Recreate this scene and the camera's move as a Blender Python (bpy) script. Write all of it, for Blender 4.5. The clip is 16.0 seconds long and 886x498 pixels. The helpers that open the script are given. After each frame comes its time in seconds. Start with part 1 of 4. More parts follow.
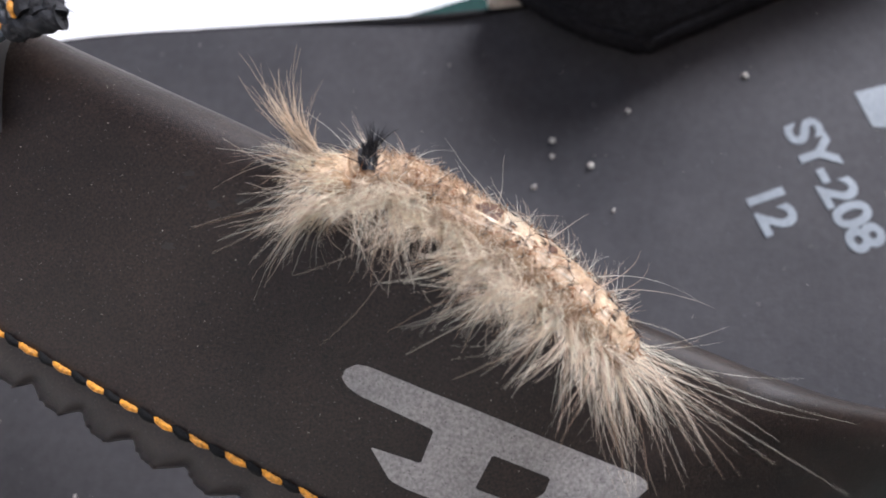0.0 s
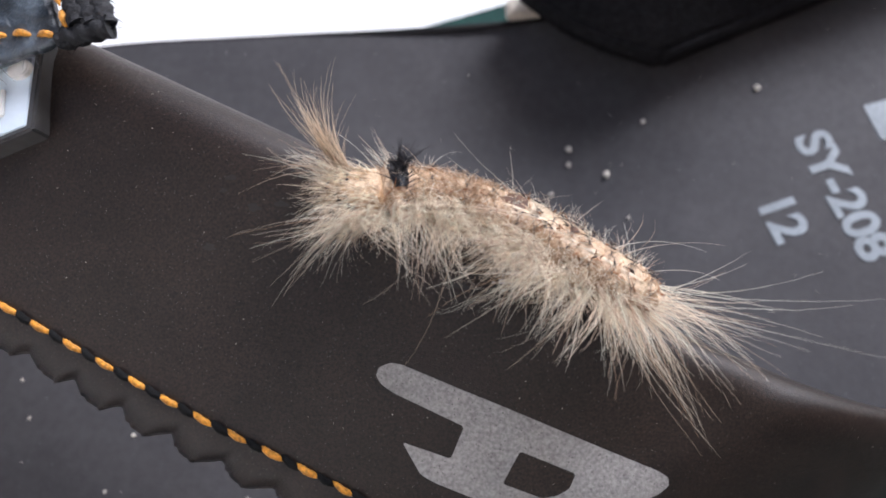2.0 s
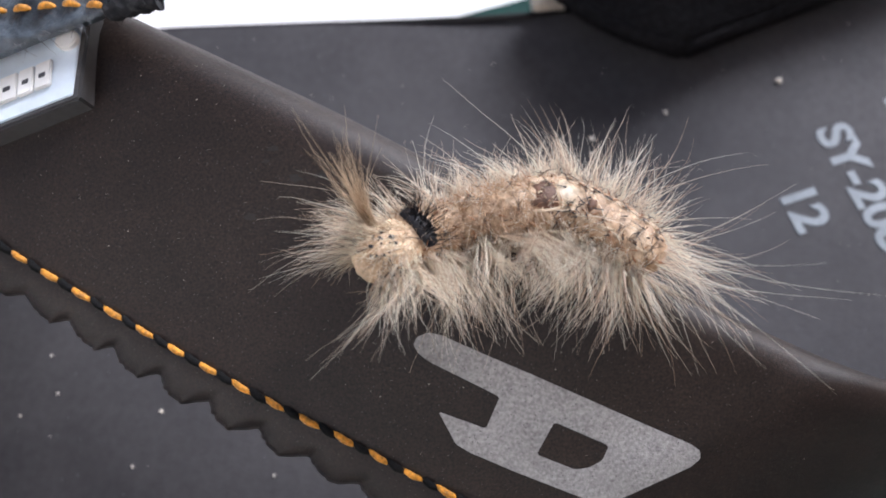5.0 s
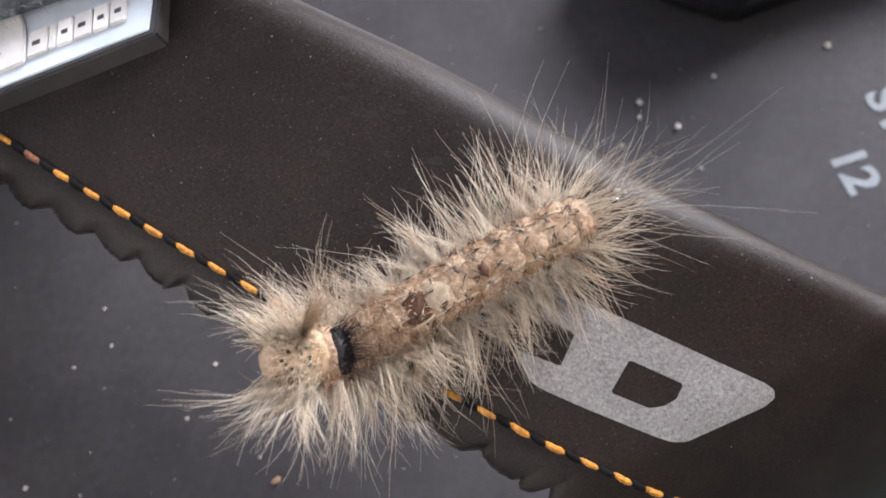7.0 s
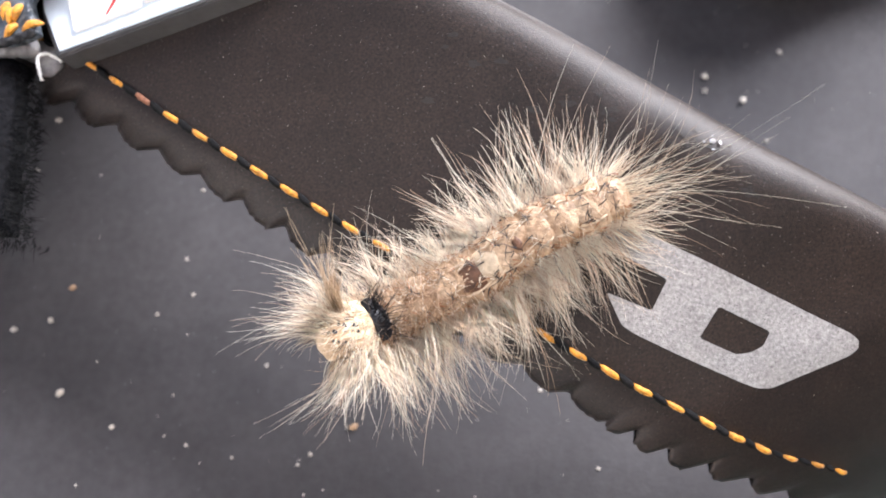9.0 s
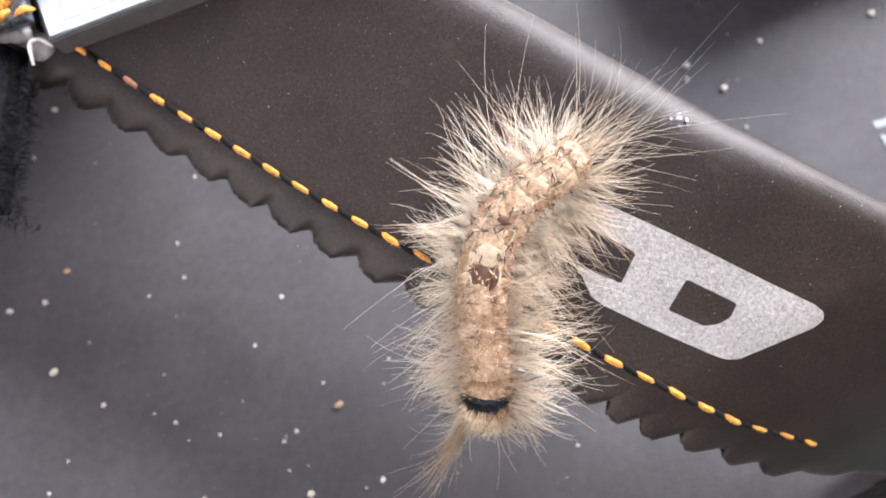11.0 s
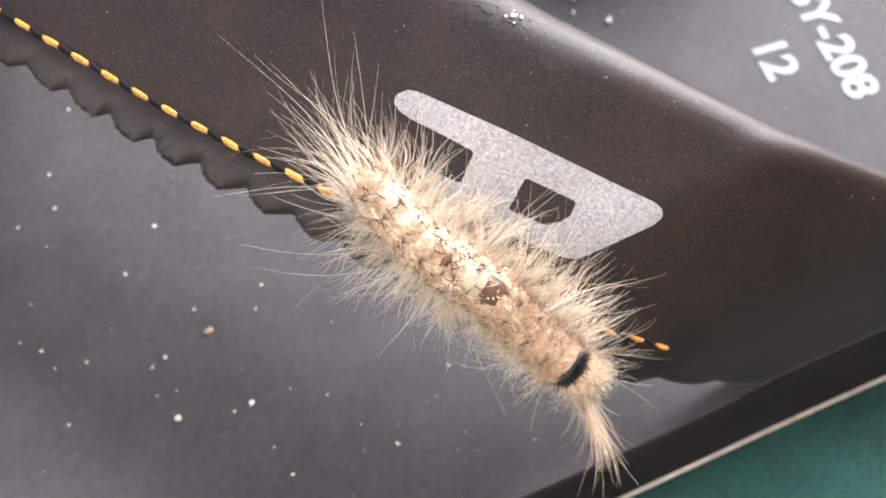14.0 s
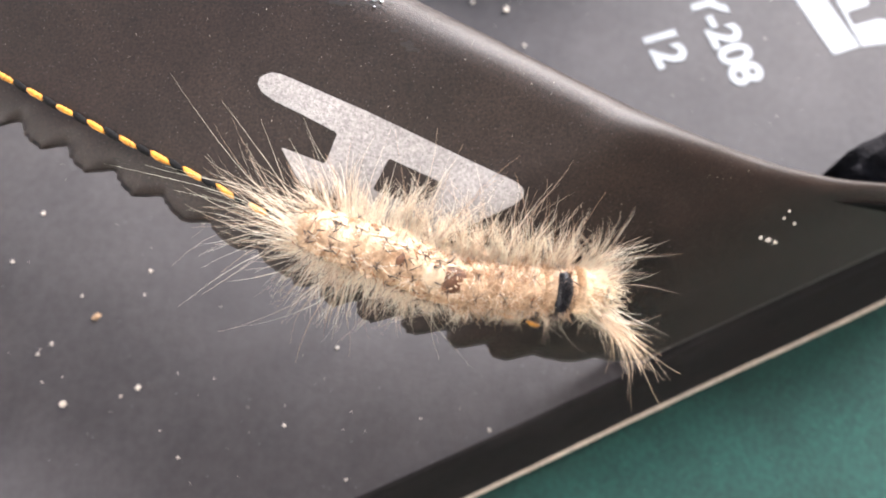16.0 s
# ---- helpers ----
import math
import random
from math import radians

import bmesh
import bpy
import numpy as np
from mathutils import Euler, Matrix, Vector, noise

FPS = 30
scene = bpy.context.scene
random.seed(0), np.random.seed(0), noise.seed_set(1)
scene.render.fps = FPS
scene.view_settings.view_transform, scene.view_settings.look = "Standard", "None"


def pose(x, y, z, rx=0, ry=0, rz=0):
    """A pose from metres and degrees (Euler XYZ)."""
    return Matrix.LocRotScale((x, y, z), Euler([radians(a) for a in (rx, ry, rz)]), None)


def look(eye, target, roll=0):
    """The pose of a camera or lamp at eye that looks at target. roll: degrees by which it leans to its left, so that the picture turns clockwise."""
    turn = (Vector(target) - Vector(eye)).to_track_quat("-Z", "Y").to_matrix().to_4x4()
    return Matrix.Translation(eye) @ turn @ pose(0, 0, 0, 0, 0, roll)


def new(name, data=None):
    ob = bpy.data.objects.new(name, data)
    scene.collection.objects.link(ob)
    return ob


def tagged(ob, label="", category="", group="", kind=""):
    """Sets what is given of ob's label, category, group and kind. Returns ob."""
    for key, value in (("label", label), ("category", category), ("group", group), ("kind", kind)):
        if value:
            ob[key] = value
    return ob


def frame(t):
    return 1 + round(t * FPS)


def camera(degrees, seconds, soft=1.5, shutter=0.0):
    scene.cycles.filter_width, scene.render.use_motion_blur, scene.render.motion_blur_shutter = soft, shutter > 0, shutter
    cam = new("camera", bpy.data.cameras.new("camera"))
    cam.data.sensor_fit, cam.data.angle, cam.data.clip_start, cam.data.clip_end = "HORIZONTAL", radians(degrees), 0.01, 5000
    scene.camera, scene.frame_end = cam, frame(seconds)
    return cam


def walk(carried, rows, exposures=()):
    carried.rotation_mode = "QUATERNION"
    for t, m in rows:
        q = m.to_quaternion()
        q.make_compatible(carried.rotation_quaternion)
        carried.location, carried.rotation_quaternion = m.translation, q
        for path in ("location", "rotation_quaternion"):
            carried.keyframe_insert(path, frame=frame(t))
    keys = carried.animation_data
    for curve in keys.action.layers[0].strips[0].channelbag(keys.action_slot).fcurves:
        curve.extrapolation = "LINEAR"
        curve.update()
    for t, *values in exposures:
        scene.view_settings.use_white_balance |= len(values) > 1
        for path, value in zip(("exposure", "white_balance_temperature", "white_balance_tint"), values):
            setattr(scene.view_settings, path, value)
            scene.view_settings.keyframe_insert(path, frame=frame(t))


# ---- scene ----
cam = camera(58.00, 16.0, 1.8)
PATH = [
    (0, (0.00947, 0.01520, 0.11314), 1.305, -70.527, -0.195),
    (0.5, (0.00829, 0.01418, 0.11411), 0.872, -70.555, 0.291),
    (1, (0.00631, 0.01419, 0.11522), 1.198, -70.320, 0.186),
    (1.5, (0.00631, 0.01356, 0.11557), 0.950, -70.086, 0.569),
    (2, (0.00609, 0.01355, 0.11598), 0.903, -69.932, 0.698),
    (2.5, (0.00618, 0.01368, 0.11599), 0.735, -69.827, 1.052),
    (3, (0.00518, 0.01309, 0.11626), 0.368, -69.650, 1.457),
    (5.5, (0.00085, 0.00892, 0.11549), 1.019, -69.283, 1.496),
    (6, (-0.00099, 0.00805, 0.11499), 1.384, -69.279, 1.177),
    (6.5, (-0.00243, 0.00487, 0.11434), 1.962, -69.128, 0.784),
    (7, (-0.00530, 0.00252, 0.11322), 0.982, -69.041, 1.874),
    (7.5, (-0.01093, -0.00185, 0.11336), 1.886, -69.204, 1.576),
    (8, (-0.01433, -0.00362, 0.11359), 2.171, -69.306, 1.822),
    (10.5, (-0.01280, -0.00726, 0.11479), 4.567, -68.682, 0.121),
    (11, (-0.01039, -0.00860, 0.11526), 4.630, -68.702, -0.143),
    (11.5, (-0.00991, -0.00885, 0.11498), 4.791, -68.653, -0.507),
    (12, (-0.00718, -0.01111, 0.11359), 4.373, -68.620, -0.274),
    (12.5, (-0.00311, -0.01333, 0.11214), 3.490, -68.719, 0.261),
    (13, (-0.00038, -0.01370, 0.11204), 2.250, -68.926, 1.233),
    (13.5, (0.00260, -0.01607, 0.11140), 1.209, -68.890, 2.214),
    (14, (0.00538, -0.01707, 0.11123), -0.176, -69.040, 3.459),
    (14.5, (0.00871, -0.01958, 0.11009), -2.837, -69.182, 5.741),
    (15, (0.01163, -0.01964, 0.11027), -4.384, -69.175, 7.009),
    (15.5, (0.01334, -0.01940, 0.11104), -5.384, -69.013, 7.795),
    (16, (0.01703, -0.01930, 0.11252), -6.546, -68.863, 8.829),
]


def aim(eye, yaw, pitch, roll):
    a, b = radians(yaw), radians(pitch)
    e = Vector(eye)
    return look(e, e + Vector((-math.sin(a) * math.cos(b), math.cos(a) * math.cos(b), math.sin(b))), roll)


EXPOSURES = [(0, -0.05, 5480), (3, -0.05, 5480), (5.5, -0.04, 5480), (6.2, 0.0, 5520), (7, 0.12, 5650), (8, 0.62, 5680), (10.5, 1.0, 5640), (12, 1.28, 5680), (13, 1.17, 5740), (14, 1.18, 5820), (15, 1.32, 5920), (16, 1.25, 5950)]
walk(cam, [(t, aim(eye, yaw, pitch, roll)) for t, eye, yaw, pitch, roll in PATH], [(t, e, k, 15) for t, e, k in EXPOSURES])
# a small lens opening: the far footbed is soft
cam.data.dof.use_dof, cam.data.dof.focus_distance, cam.data.dof.aperture_fstop = True, 0.0825, 23


# ---- light ----
world = bpy.data.worlds.new("sky")
scene.world = world
world.use_nodes = True
wn = world.node_tree.nodes
sky = wn.new("ShaderNodeTexSky")
sky.sky_type, sky.sun_disc = "NISHITA", False
sky.sun_elevation, sky.sun_rotation = radians(35), radians(34)
sky.air_density, sky.dust_density, sky.ozone_density = 1.0, 6.5, 0.3
wn["Background"].inputs[1].default_value = 0.10
world.node_tree.links.new(sky.outputs[0], wn["Background"].inputs[0])
sun = new("sun", bpy.data.lights.new("sun", "SUN"))
sun.data.energy, sun.data.angle, sun.data.color = 5.0, radians(24), (1.0, 0.955, 0.90)
sun.matrix_world = look((0.0916, 0.1358, 0.1147), (0, 0, 0))


# ---- materials ----
def material(name, colour, rough=0.7, spots=None, scale=900, amount=0.35, bump=0.3, bump_scale=2500, metal=0.0, sheen=0.0, blot_low=None, bump_dist=0.0002, coarse_by=14, spec=0.5):
    """A surface with grain at a fine scale, blotches at a coarse scale and relief."""
    m = bpy.data.materials.new(name)
    m.use_nodes = True
    nt = m.node_tree
    n, l = nt.nodes, nt.links
    b = n["Principled BSDF"]
    b.inputs["Roughness"].default_value, b.inputs["Metallic"].default_value = rough, metal
    b.inputs["Specular IOR Level"].default_value = spec
    info = n.new("ShaderNodeObjectInfo")
    vary = n.new("ShaderNodeMath")
    vary.operation = "MULTIPLY"
    vary.inputs[1].default_value = 40.0
    l.new(info.outputs["Random"], vary.inputs[0])
    if sheen:
        b.inputs["Sheen Weight"].default_value, b.inputs["Sheen Roughness"].default_value = sheen, 0.35
    co = n.new("ShaderNodeTexCoord")
    fine, coarse = n.new("ShaderNodeTexNoise"), n.new("ShaderNodeTexNoise")
    fine.inputs["Scale"].default_value, fine.inputs["Detail"].default_value = scale, 6
    coarse.inputs["Scale"].default_value, coarse.inputs["Detail"].default_value = scale / coarse_by, 4
    ramp = n.new("ShaderNodeValToRGB")
    ramp.color_ramp.elements[0].position, ramp.color_ramp.elements[1].position = 0.3, 0.72
    ramp.color_ramp.elements[0].color = (*[c * (1 - amount) for c in colour], 1)
    ramp.color_ramp.elements[1].color = (*[min(1, c * (1 + amount)) for c in colour], 1)
    mix = n.new("ShaderNodeMix")
    mix.data_type, mix.blend_type = "RGBA", "MULTIPLY"
    mix.inputs[0].default_value = 1.0
    blot = n.new("ShaderNodeValToRGB")
    blot.color_ramp.elements[0].position, blot.color_ramp.elements[1].position = 0.3, 0.7
    lo = blot_low or (0.75, 0.75, 0.75)
    blot.color_ramp.elements[0].color, blot.color_ramp.elements[1].color = (*lo, 1), (1.15, 1.15, 1.15, 1)
    for tex in (fine, coarse):
        tex.noise_dimensions = "4D"
        l.new(vary.outputs[0], tex.inputs["W"])
        l.new(co.outputs["Object"], tex.inputs["Vector"])
    l.new(fine.outputs[0], ramp.inputs[0])
    l.new(coarse.outputs[0], blot.inputs[0])
    l.new(ramp.outputs[0], mix.inputs[6])
    l.new(blot.outputs[0], mix.inputs[7])
    out = mix.outputs[2]
    if spots:
        vor = n.new("ShaderNodeTexVoronoi")
        vor.inputs["Scale"].default_value = spots[0]
        l.new(co.outputs["Object"], vor.inputs["Vector"])
        cut = n.new("ShaderNodeMath")
        cut.operation = "LESS_THAN"
        cut.inputs[1].default_value = spots[1]
        l.new(vor.outputs["Distance"], cut.inputs[0])
        over = n.new("ShaderNodeMix")
        over.data_type = "RGBA"
        over.inputs[7].default_value = (*spots[2], 1)
        l.new(cut.outputs[0], over.inputs[0])
        l.new(out, over.inputs[6])
        out = over.outputs[2]
    l.new(out, b.inputs["Base Color"])
    relief = n.new("ShaderNodeTexNoise")
    relief.inputs["Scale"].default_value, relief.inputs["Detail"].default_value = bump_scale, 5
    l.new(co.outputs["Object"], relief.inputs["Vector"])
    bp = n.new("ShaderNodeBump")
    bp.inputs["Strength"].default_value, bp.inputs["Distance"].default_value = bump, bump_dist
    l.new(relief.outputs[0], bp.inputs["Height"])
    l.new(bp.outputs[0], b.inputs["Normal"])
    return m


M_STRAP = material("black_neoprene", (0.0195, 0.0122, 0.0086), 0.45, (1700, 0.11, (0.08, 0.072, 0.065)), 3600, 0.85, 0.32, 7500, sheen=0.1, blot_low=(0.62, 0.58, 0.55), spec=0.36, bump_dist=0.00022, coarse_by=22)
# black cut foam, darkened further for the shade on rim and underside
M_SHADED_EDGE = material("shaded_foam_edge", (0.005, 0.0045, 0.0045), 0.9, None, 1500, 0.4, 0.5, 2600, spec=0.08)
M_INSOLE = material("grey_foam", (0.056, 0.054, 0.056), 0.65, (420, 0.06, (0.10, 0.10, 0.105)), 700, 0.12, 0.3, 1800, blot_low=(0.88, 0.88, 0.89), spec=0.2, coarse_by=7)
M_WALL = material("black_rubber", (0.012, 0.011, 0.011), 0.8, None, 500, 0.25, 0.2, 1500, spec=0.2)
M_TAN = material("tan_rubber", (0.55, 0.49, 0.40), 0.6, None, 900, 0.2, 0.2, 1200)
M_MAT = material("green_mat", (0.0065, 0.046, 0.037), 0.9, (500, 0.03, (0.12, 0.2, 0.17)), 1100, 0.3, 0.5, 1500, blot_low=(0.65, 0.7, 0.7))
M_FLOOR = material("pale_concrete", (0.82, 0.82, 0.80), 0.8, None, 60, 0.08, 0.2, 200)
# finishes of the two unseen walls that are added to shape the light
M_PLASTER = material("cream_plaster", (0.82, 0.78, 0.72), 0.9, None, 6, 0.06, 0.3, 40, bump_dist=0.002, blot_low=(0.9, 0.9, 0.9))
M_RENDER = material("brown_render", (0.26, 0.16, 0.115), 0.9, None, 6, 0.2, 0.3, 40, bump_dist=0.002, blot_low=(0.8, 0.8, 0.8))
M_PRINT = material("grey_print", (0.325, 0.315, 0.30), 0.6, (1700, 0.13, (0.13, 0.125, 0.12)), 2600, 0.36, 0.6, 4200, blot_low=(0.88, 0.88, 0.88), spec=0.35)
M_WHITE = material("white_print", (0.23, 0.26, 0.28), 0.6, None, 1500, 0.15, 0.2, 2000)
M_ORANGE = material("orange_thread", (0.62, 0.265, 0.014), 0.5, None, 2600, 0.55, 0.8, 4500, sheen=0.3)
M_WORN = material("worn_thread", (0.24, 0.10, 0.05), 0.7, None, 3000, 0.5, 0.8, 4500)
M_THREAD = material("black_thread", (0.009, 0.009, 0.009), 0.8, None, 3000, 0.3, 0.8, 4500, spec=0.15)
# the leather's strong light-dark blotches paint highlights on its creases
M_LEATHER = material("blue_grey_leather", (0.10, 0.12, 0.14), 0.3, None, 260, 0.85, 1.0, 420, blot_low=(0.3, 0.3, 0.3), bump_dist=0.0015, coarse_by=2)
M_FUZZ = material("black_pile", (0.008, 0.008, 0.009), 1.0, None, 1200, 0.4, 1.0, 1300, bump_dist=0.0006, spec=0.1)
M_KNIT = material("black_knit", (0.026, 0.026, 0.028), 0.75, None, 1200, 0.4, 1.0, 1500, bump_dist=0.0005, spec=0.3)
M_WEB = material("black_webbing", (0.017, 0.0165, 0.018), 0.95, None, 900, 0.4, 0.9, 1300, bump_dist=0.0005, spec=0.06)
M_FRAY = material("frayed_thread", (0.20, 0.21, 0.23), 0.6, None, 1500, 0.3, 0.4, 2000)
M_BADGE = material("silver_plastic", (0.74, 0.83, 0.90), 0.25, None, 700, 0.06, 0.1, 900)
M_BADGE_SIDE = material("dark_plastic", (0.075, 0.073, 0.072), 0.4, None, 700, 0.2, 0.2, 900)
M_GREYEND = material("worn_grey_cloth", (0.30, 0.29, 0.29), 0.5, None, 500, 0.6, 0.8, 900, blot_low=(0.5, 0.5, 0.5), bump_dist=0.0005, coarse_by=3)
M_RAISED = material("cream_plastic", (0.90, 0.89, 0.85), 0.4, None, 900, 0.06, 0.1, 900)
M_RED = material("red_paint", (0.6, 0.04, 0.03), 0.45, None, 900, 0.1, 0.1, 900)
M_GRAIN = material("pale_sand", (0.62, 0.58, 0.50), 0.5, None, 1500, 0.4, 0.6, 3000)
M_CHIP = material("tan_chip", (0.42, 0.28, 0.16), 0.7, None, 1500, 0.4, 0.6, 3000)
M_FLAKE = material("silver_flake", (0.5, 0.52, 0.55), 0.3, None, 1500, 0.1, 0.6, 3000, metal=0.9)
M_BODY = material("caterpillar_skin", (0.54, 0.41, 0.27), 0.5, (1500, 0.11, (0.26, 0.14, 0.07)), 1800, 0.3, 0.6, 2600, blot_low=(0.51, 0.37, 0.255), bump_dist=0.0003, coarse_by=4)
M_HEAD = material("head_skin", (0.62, 0.48, 0.32), 0.5, None, 2200, 0.25, 0.5, 2600, blot_low=(0.58, 0.44, 0.3), bump_dist=0.0003, coarse_by=4)
M_STAIN = material("damp_stain", (0.016, 0.0125, 0.0105), 0.5, None, 1500, 0.4, 0.4, 4500, spec=0.5)
M_SCALE = material("straw_scale", (0.60, 0.475, 0.32), 0.38, None, 1500, 0.3, 0.4, 3000)
M_BROWN = material("brown_patch", (0.10, 0.044, 0.019), 0.6, None, 1500, 0.5, 0.6, 3000)
M_RUST = material("rust_bristle", (0.33, 0.15, 0.06), 0.5, None, 2500, 0.4, 0.4, 3000)
M_BLACK = material("black_bristle", (0.006, 0.006, 0.009), 0.5, None, 3000, 0.3, 0.5, 4000)
M_DARKHAIR = material("dark_bristle", (0.06, 0.04, 0.03), 0.5, None, 3000, 0.3, 0.1, 4000)


def hair_material(name, colour):
    m = bpy.data.materials.new(name)
    m.use_nodes = True
    n, l = m.node_tree.nodes, m.node_tree.links
    b = n["Principled BSDF"]
    b.inputs["Roughness"].default_value = 0.26
    b.inputs["Specular IOR Level"].default_value = 1.0
    geo = n.new("ShaderNodeNewGeometry")
    ramp = n.new("ShaderNodeValToRGB")
    ramp.color_ramp.elements[0].color = (colour[0] * 0.52, colour[1] * 0.42, colour[2] * 0.34, 1)
    ramp.color_ramp.elements[1].color = (*[min(1, c * 1.2) for c in colour], 1)
    middle = ramp.color_ramp.elements.new(0.3)
    middle.color = (colour[0] * 0.92, colour[1] * 0.9, colour[2] * 0.87, 1)
    l.new(geo.outputs["Random Per Island"], ramp.inputs[0])
    l.new(ramp.outputs[0], b.inputs["Base Color"])
    tr = n.new("ShaderNodeBsdfTranslucent")
    l.new(ramp.outputs[0], tr.inputs[0])
    mix = n.new("ShaderNodeMixShader")
    mix.inputs[0].default_value = 0.42
    l.new(b.outputs[0], mix.inputs[1])
    l.new(tr.outputs[0], mix.inputs[2])
    l.new(mix.outputs[0], n["Material Output"].inputs[0])
    return m


M_HAIR = hair_material("pale_hair", (1.0, 0.87, 0.72))
M_PENCIL = hair_material("straw_hair", (0.74, 0.615, 0.45))
M_TANHAIR = hair_material("tan_hair", (0.70, 0.53, 0.36))
M_STRAW = hair_material("face_hair", (0.92, 0.80, 0.64))

# ---- building helpers, in millimetres ----
MM = 0.001


def finish(name, bm, mat, parent=None, label="", smooth=True):
    me = bpy.data.meshes.new(name)
    bm.to_mesh(me)
    bm.free()
    if smooth:
        for p in me.polygons:
            p.use_smooth = True
    me.materials.append(mat)
    ob = new(name, me)
    if parent:
        ob.parent = parent
    if label:
        ob["label"] = label
    return ob


def mesh_of(name, verts, faces, mat, parent=None, label="", smooth=True):
    me = bpy.data.meshes.new(name)
    me.from_pydata([(x * MM, y * MM, z * MM) for x, y, z in verts], [], faces)
    me.update()
    if smooth:
        for p in me.polygons:
            p.use_smooth = True
    me.materials.append(mat)
    ob = new(name, me)
    if parent:
        ob.parent = parent
    if label:
        ob["label"] = label
    return ob


def curve_of(table):
    """A smooth function through (x, y) pairs."""
    xs, ys = [np.array(c, float) for c in zip(*table)]
    m = np.gradient(ys, xs)

    def at(x):
        x = min(max(x, xs[0]), xs[-1])
        i = int(np.clip(np.searchsorted(xs, x) - 1, 0, len(xs) - 2))
        h = xs[i + 1] - xs[i]
        t = (x - xs[i]) / h
        return float((2 * t**3 - 3 * t**2 + 1) * ys[i] + (t**3 - 2 * t**2 + t) * h * m[i] + (-2 * t**3 + 3 * t**2) * ys[i + 1] + (t**3 - t**2) * h * m[i + 1])

    return at


# The sole's long axis (u), its width (v), and the strap's own axes: s from the sole's edge inwards, p across the strap
U, V, P = (0.8995, 0.4369), (-0.4369, 0.8995), (0.419, 0.908)
S0 = 16.3
DET = V[0] * P[1] - V[1] * P[0]


def from_uv(u, v):
    return u * U[0] + v * V[0], u * U[1] + v * V[1]


def from_sp(s, p):
    a = s - S0
    return (a * P[1] - V[1] * p) / DET, (V[0] * p - P[0] * a) / DET


arch = curve_of([(-6, -9), (0, 0.5), (4.2, 7.6), (7, 12.4), (9.5, 15.8), (15, 21), (21.2, 25.4), (26, 26.9), (31, 28.4), (36, 29.8), (43, 30.9), (48.5, 31.3),
                 (56, 31.6), (65.5, 32.6), (71.4, 33), (85, 33), (100, 30), (115, 16), (122, 2)])


def strap_z(s, p):
    return arch(s) * (1 + 0.0109 * (p - 15.4))


def on_strap(s, p, lift=0.0):
    x, y = from_sp(s, p)
    return x, y, strap_z(s, p) + lift


ROLL = 7.0


def fall(s, p):
    """How far the strap's far edge has rolled down at p."""
    q = min(0.95, max(0.0, (p - ridge_p(s) - 1.3 + ROLL) / ROLL))
    return ROLL * (1 - math.sqrt(1 - q * q))


def on_roll(s, p, lift=0.0):
    return on_strap(s, p, lift - fall(s, p))


def strap_normal(s, p):
    a, b, c = (Vector(on_strap(*q)) for q in ((s, p), (s + 0.5, p), (s, p + 0.5)))
    n = (b - a).cross(c - a).normalized()
    return n if n.z > 0 else -n


def dip(x, y):
    """The hollow of the footbed."""
    return -6.3 * math.exp(-((x - 17) ** 2 + (y - 70) ** 2) / 420)


def prism(outline, low, high, name, mat, parent=None, label="", bevel=0.4, soft=False):
    """A plate between two heights, with rounded edges."""
    bm = bmesh.new()
    base = [bm.verts.new((x * MM, y * MM, low * MM)) for x, y in outline]
    f = bm.faces.new(base)
    up = bmesh.ops.extrude_face_region(bm, geom=[f])["geom"]
    bmesh.ops.translate(bm, verts=[v for v in up if isinstance(v, bmesh.types.BMVert)], vec=(0, 0, (high - low) * MM))
    bmesh.ops.recalc_face_normals(bm, faces=bm.faces)
    if bevel:
        bmesh.ops.bevel(bm, geom=list(bm.edges), offset=bevel * MM, segments=5 if soft else 2, affect="EDGES")
    return finish(name, bm, mat, parent, label, smooth=soft)


# ---- ground ----
def ground():
    n = 40
    verts, faces = [], []
    for i in range(n + 1):
        for j in range(n + 1):
            a, b = (i / n * 2 - 1), (j / n * 2 - 1)
            verts.append((a * abs(a) ** 2 * 60000, b * abs(b) ** 2 * 60000, -18.5))
    for i in range(n):
        for j in range(n):
            k = i * (n + 1) + j
            faces.append((k, k + n + 1, k + n + 2, k + 1))
    g = mesh_of("ground", verts, faces, M_FLOOR)
    tagged(g, "pale sunlit concrete floor", "floor", kind="structure")
    # unseen cream wall, added behind the camera to bounce fill light forward
    w = prism([(-3500, -1100), (848, -1100), (848, -950), (-3500, -950)], -18.4, 2400, "wall_south", M_PLASTER, bevel=4)
    tagged(w, "unseen cream wall added to bounce light onto the sandal", "wall", kind="structure")
    # unseen brown wall, added to cut the right-hand sky and tint its bounce
    w = prism([(850, -1100), (1000, -1100), (1000, 500), (850, 500)], -18.4, 2400, "wall_east", M_RENDER, bevel=4)
    tagged(w, "unseen brown wall added to cut and tint light from the right", "wall", kind="structure")
    # the mat: its far edge runs past the sandal
    d = Vector((0.938, 0.346, 0))
    q = Vector((6, 110.7, 0))
    out = [q - d * 300, q + d * 420, q + d * 420 + Vector((0.346, -0.938, 0)) * 620, q - d * 300 + Vector((0.346, -0.938, 0)) * 620]
    m = prism([(v.x, v.y) for v in reversed(out)], -18.4, -16.6, "floor_mat", M_MAT, bevel=0.5)
    tagged(m, "green textured floor mat lying on the pale floor", "mat")


ground()

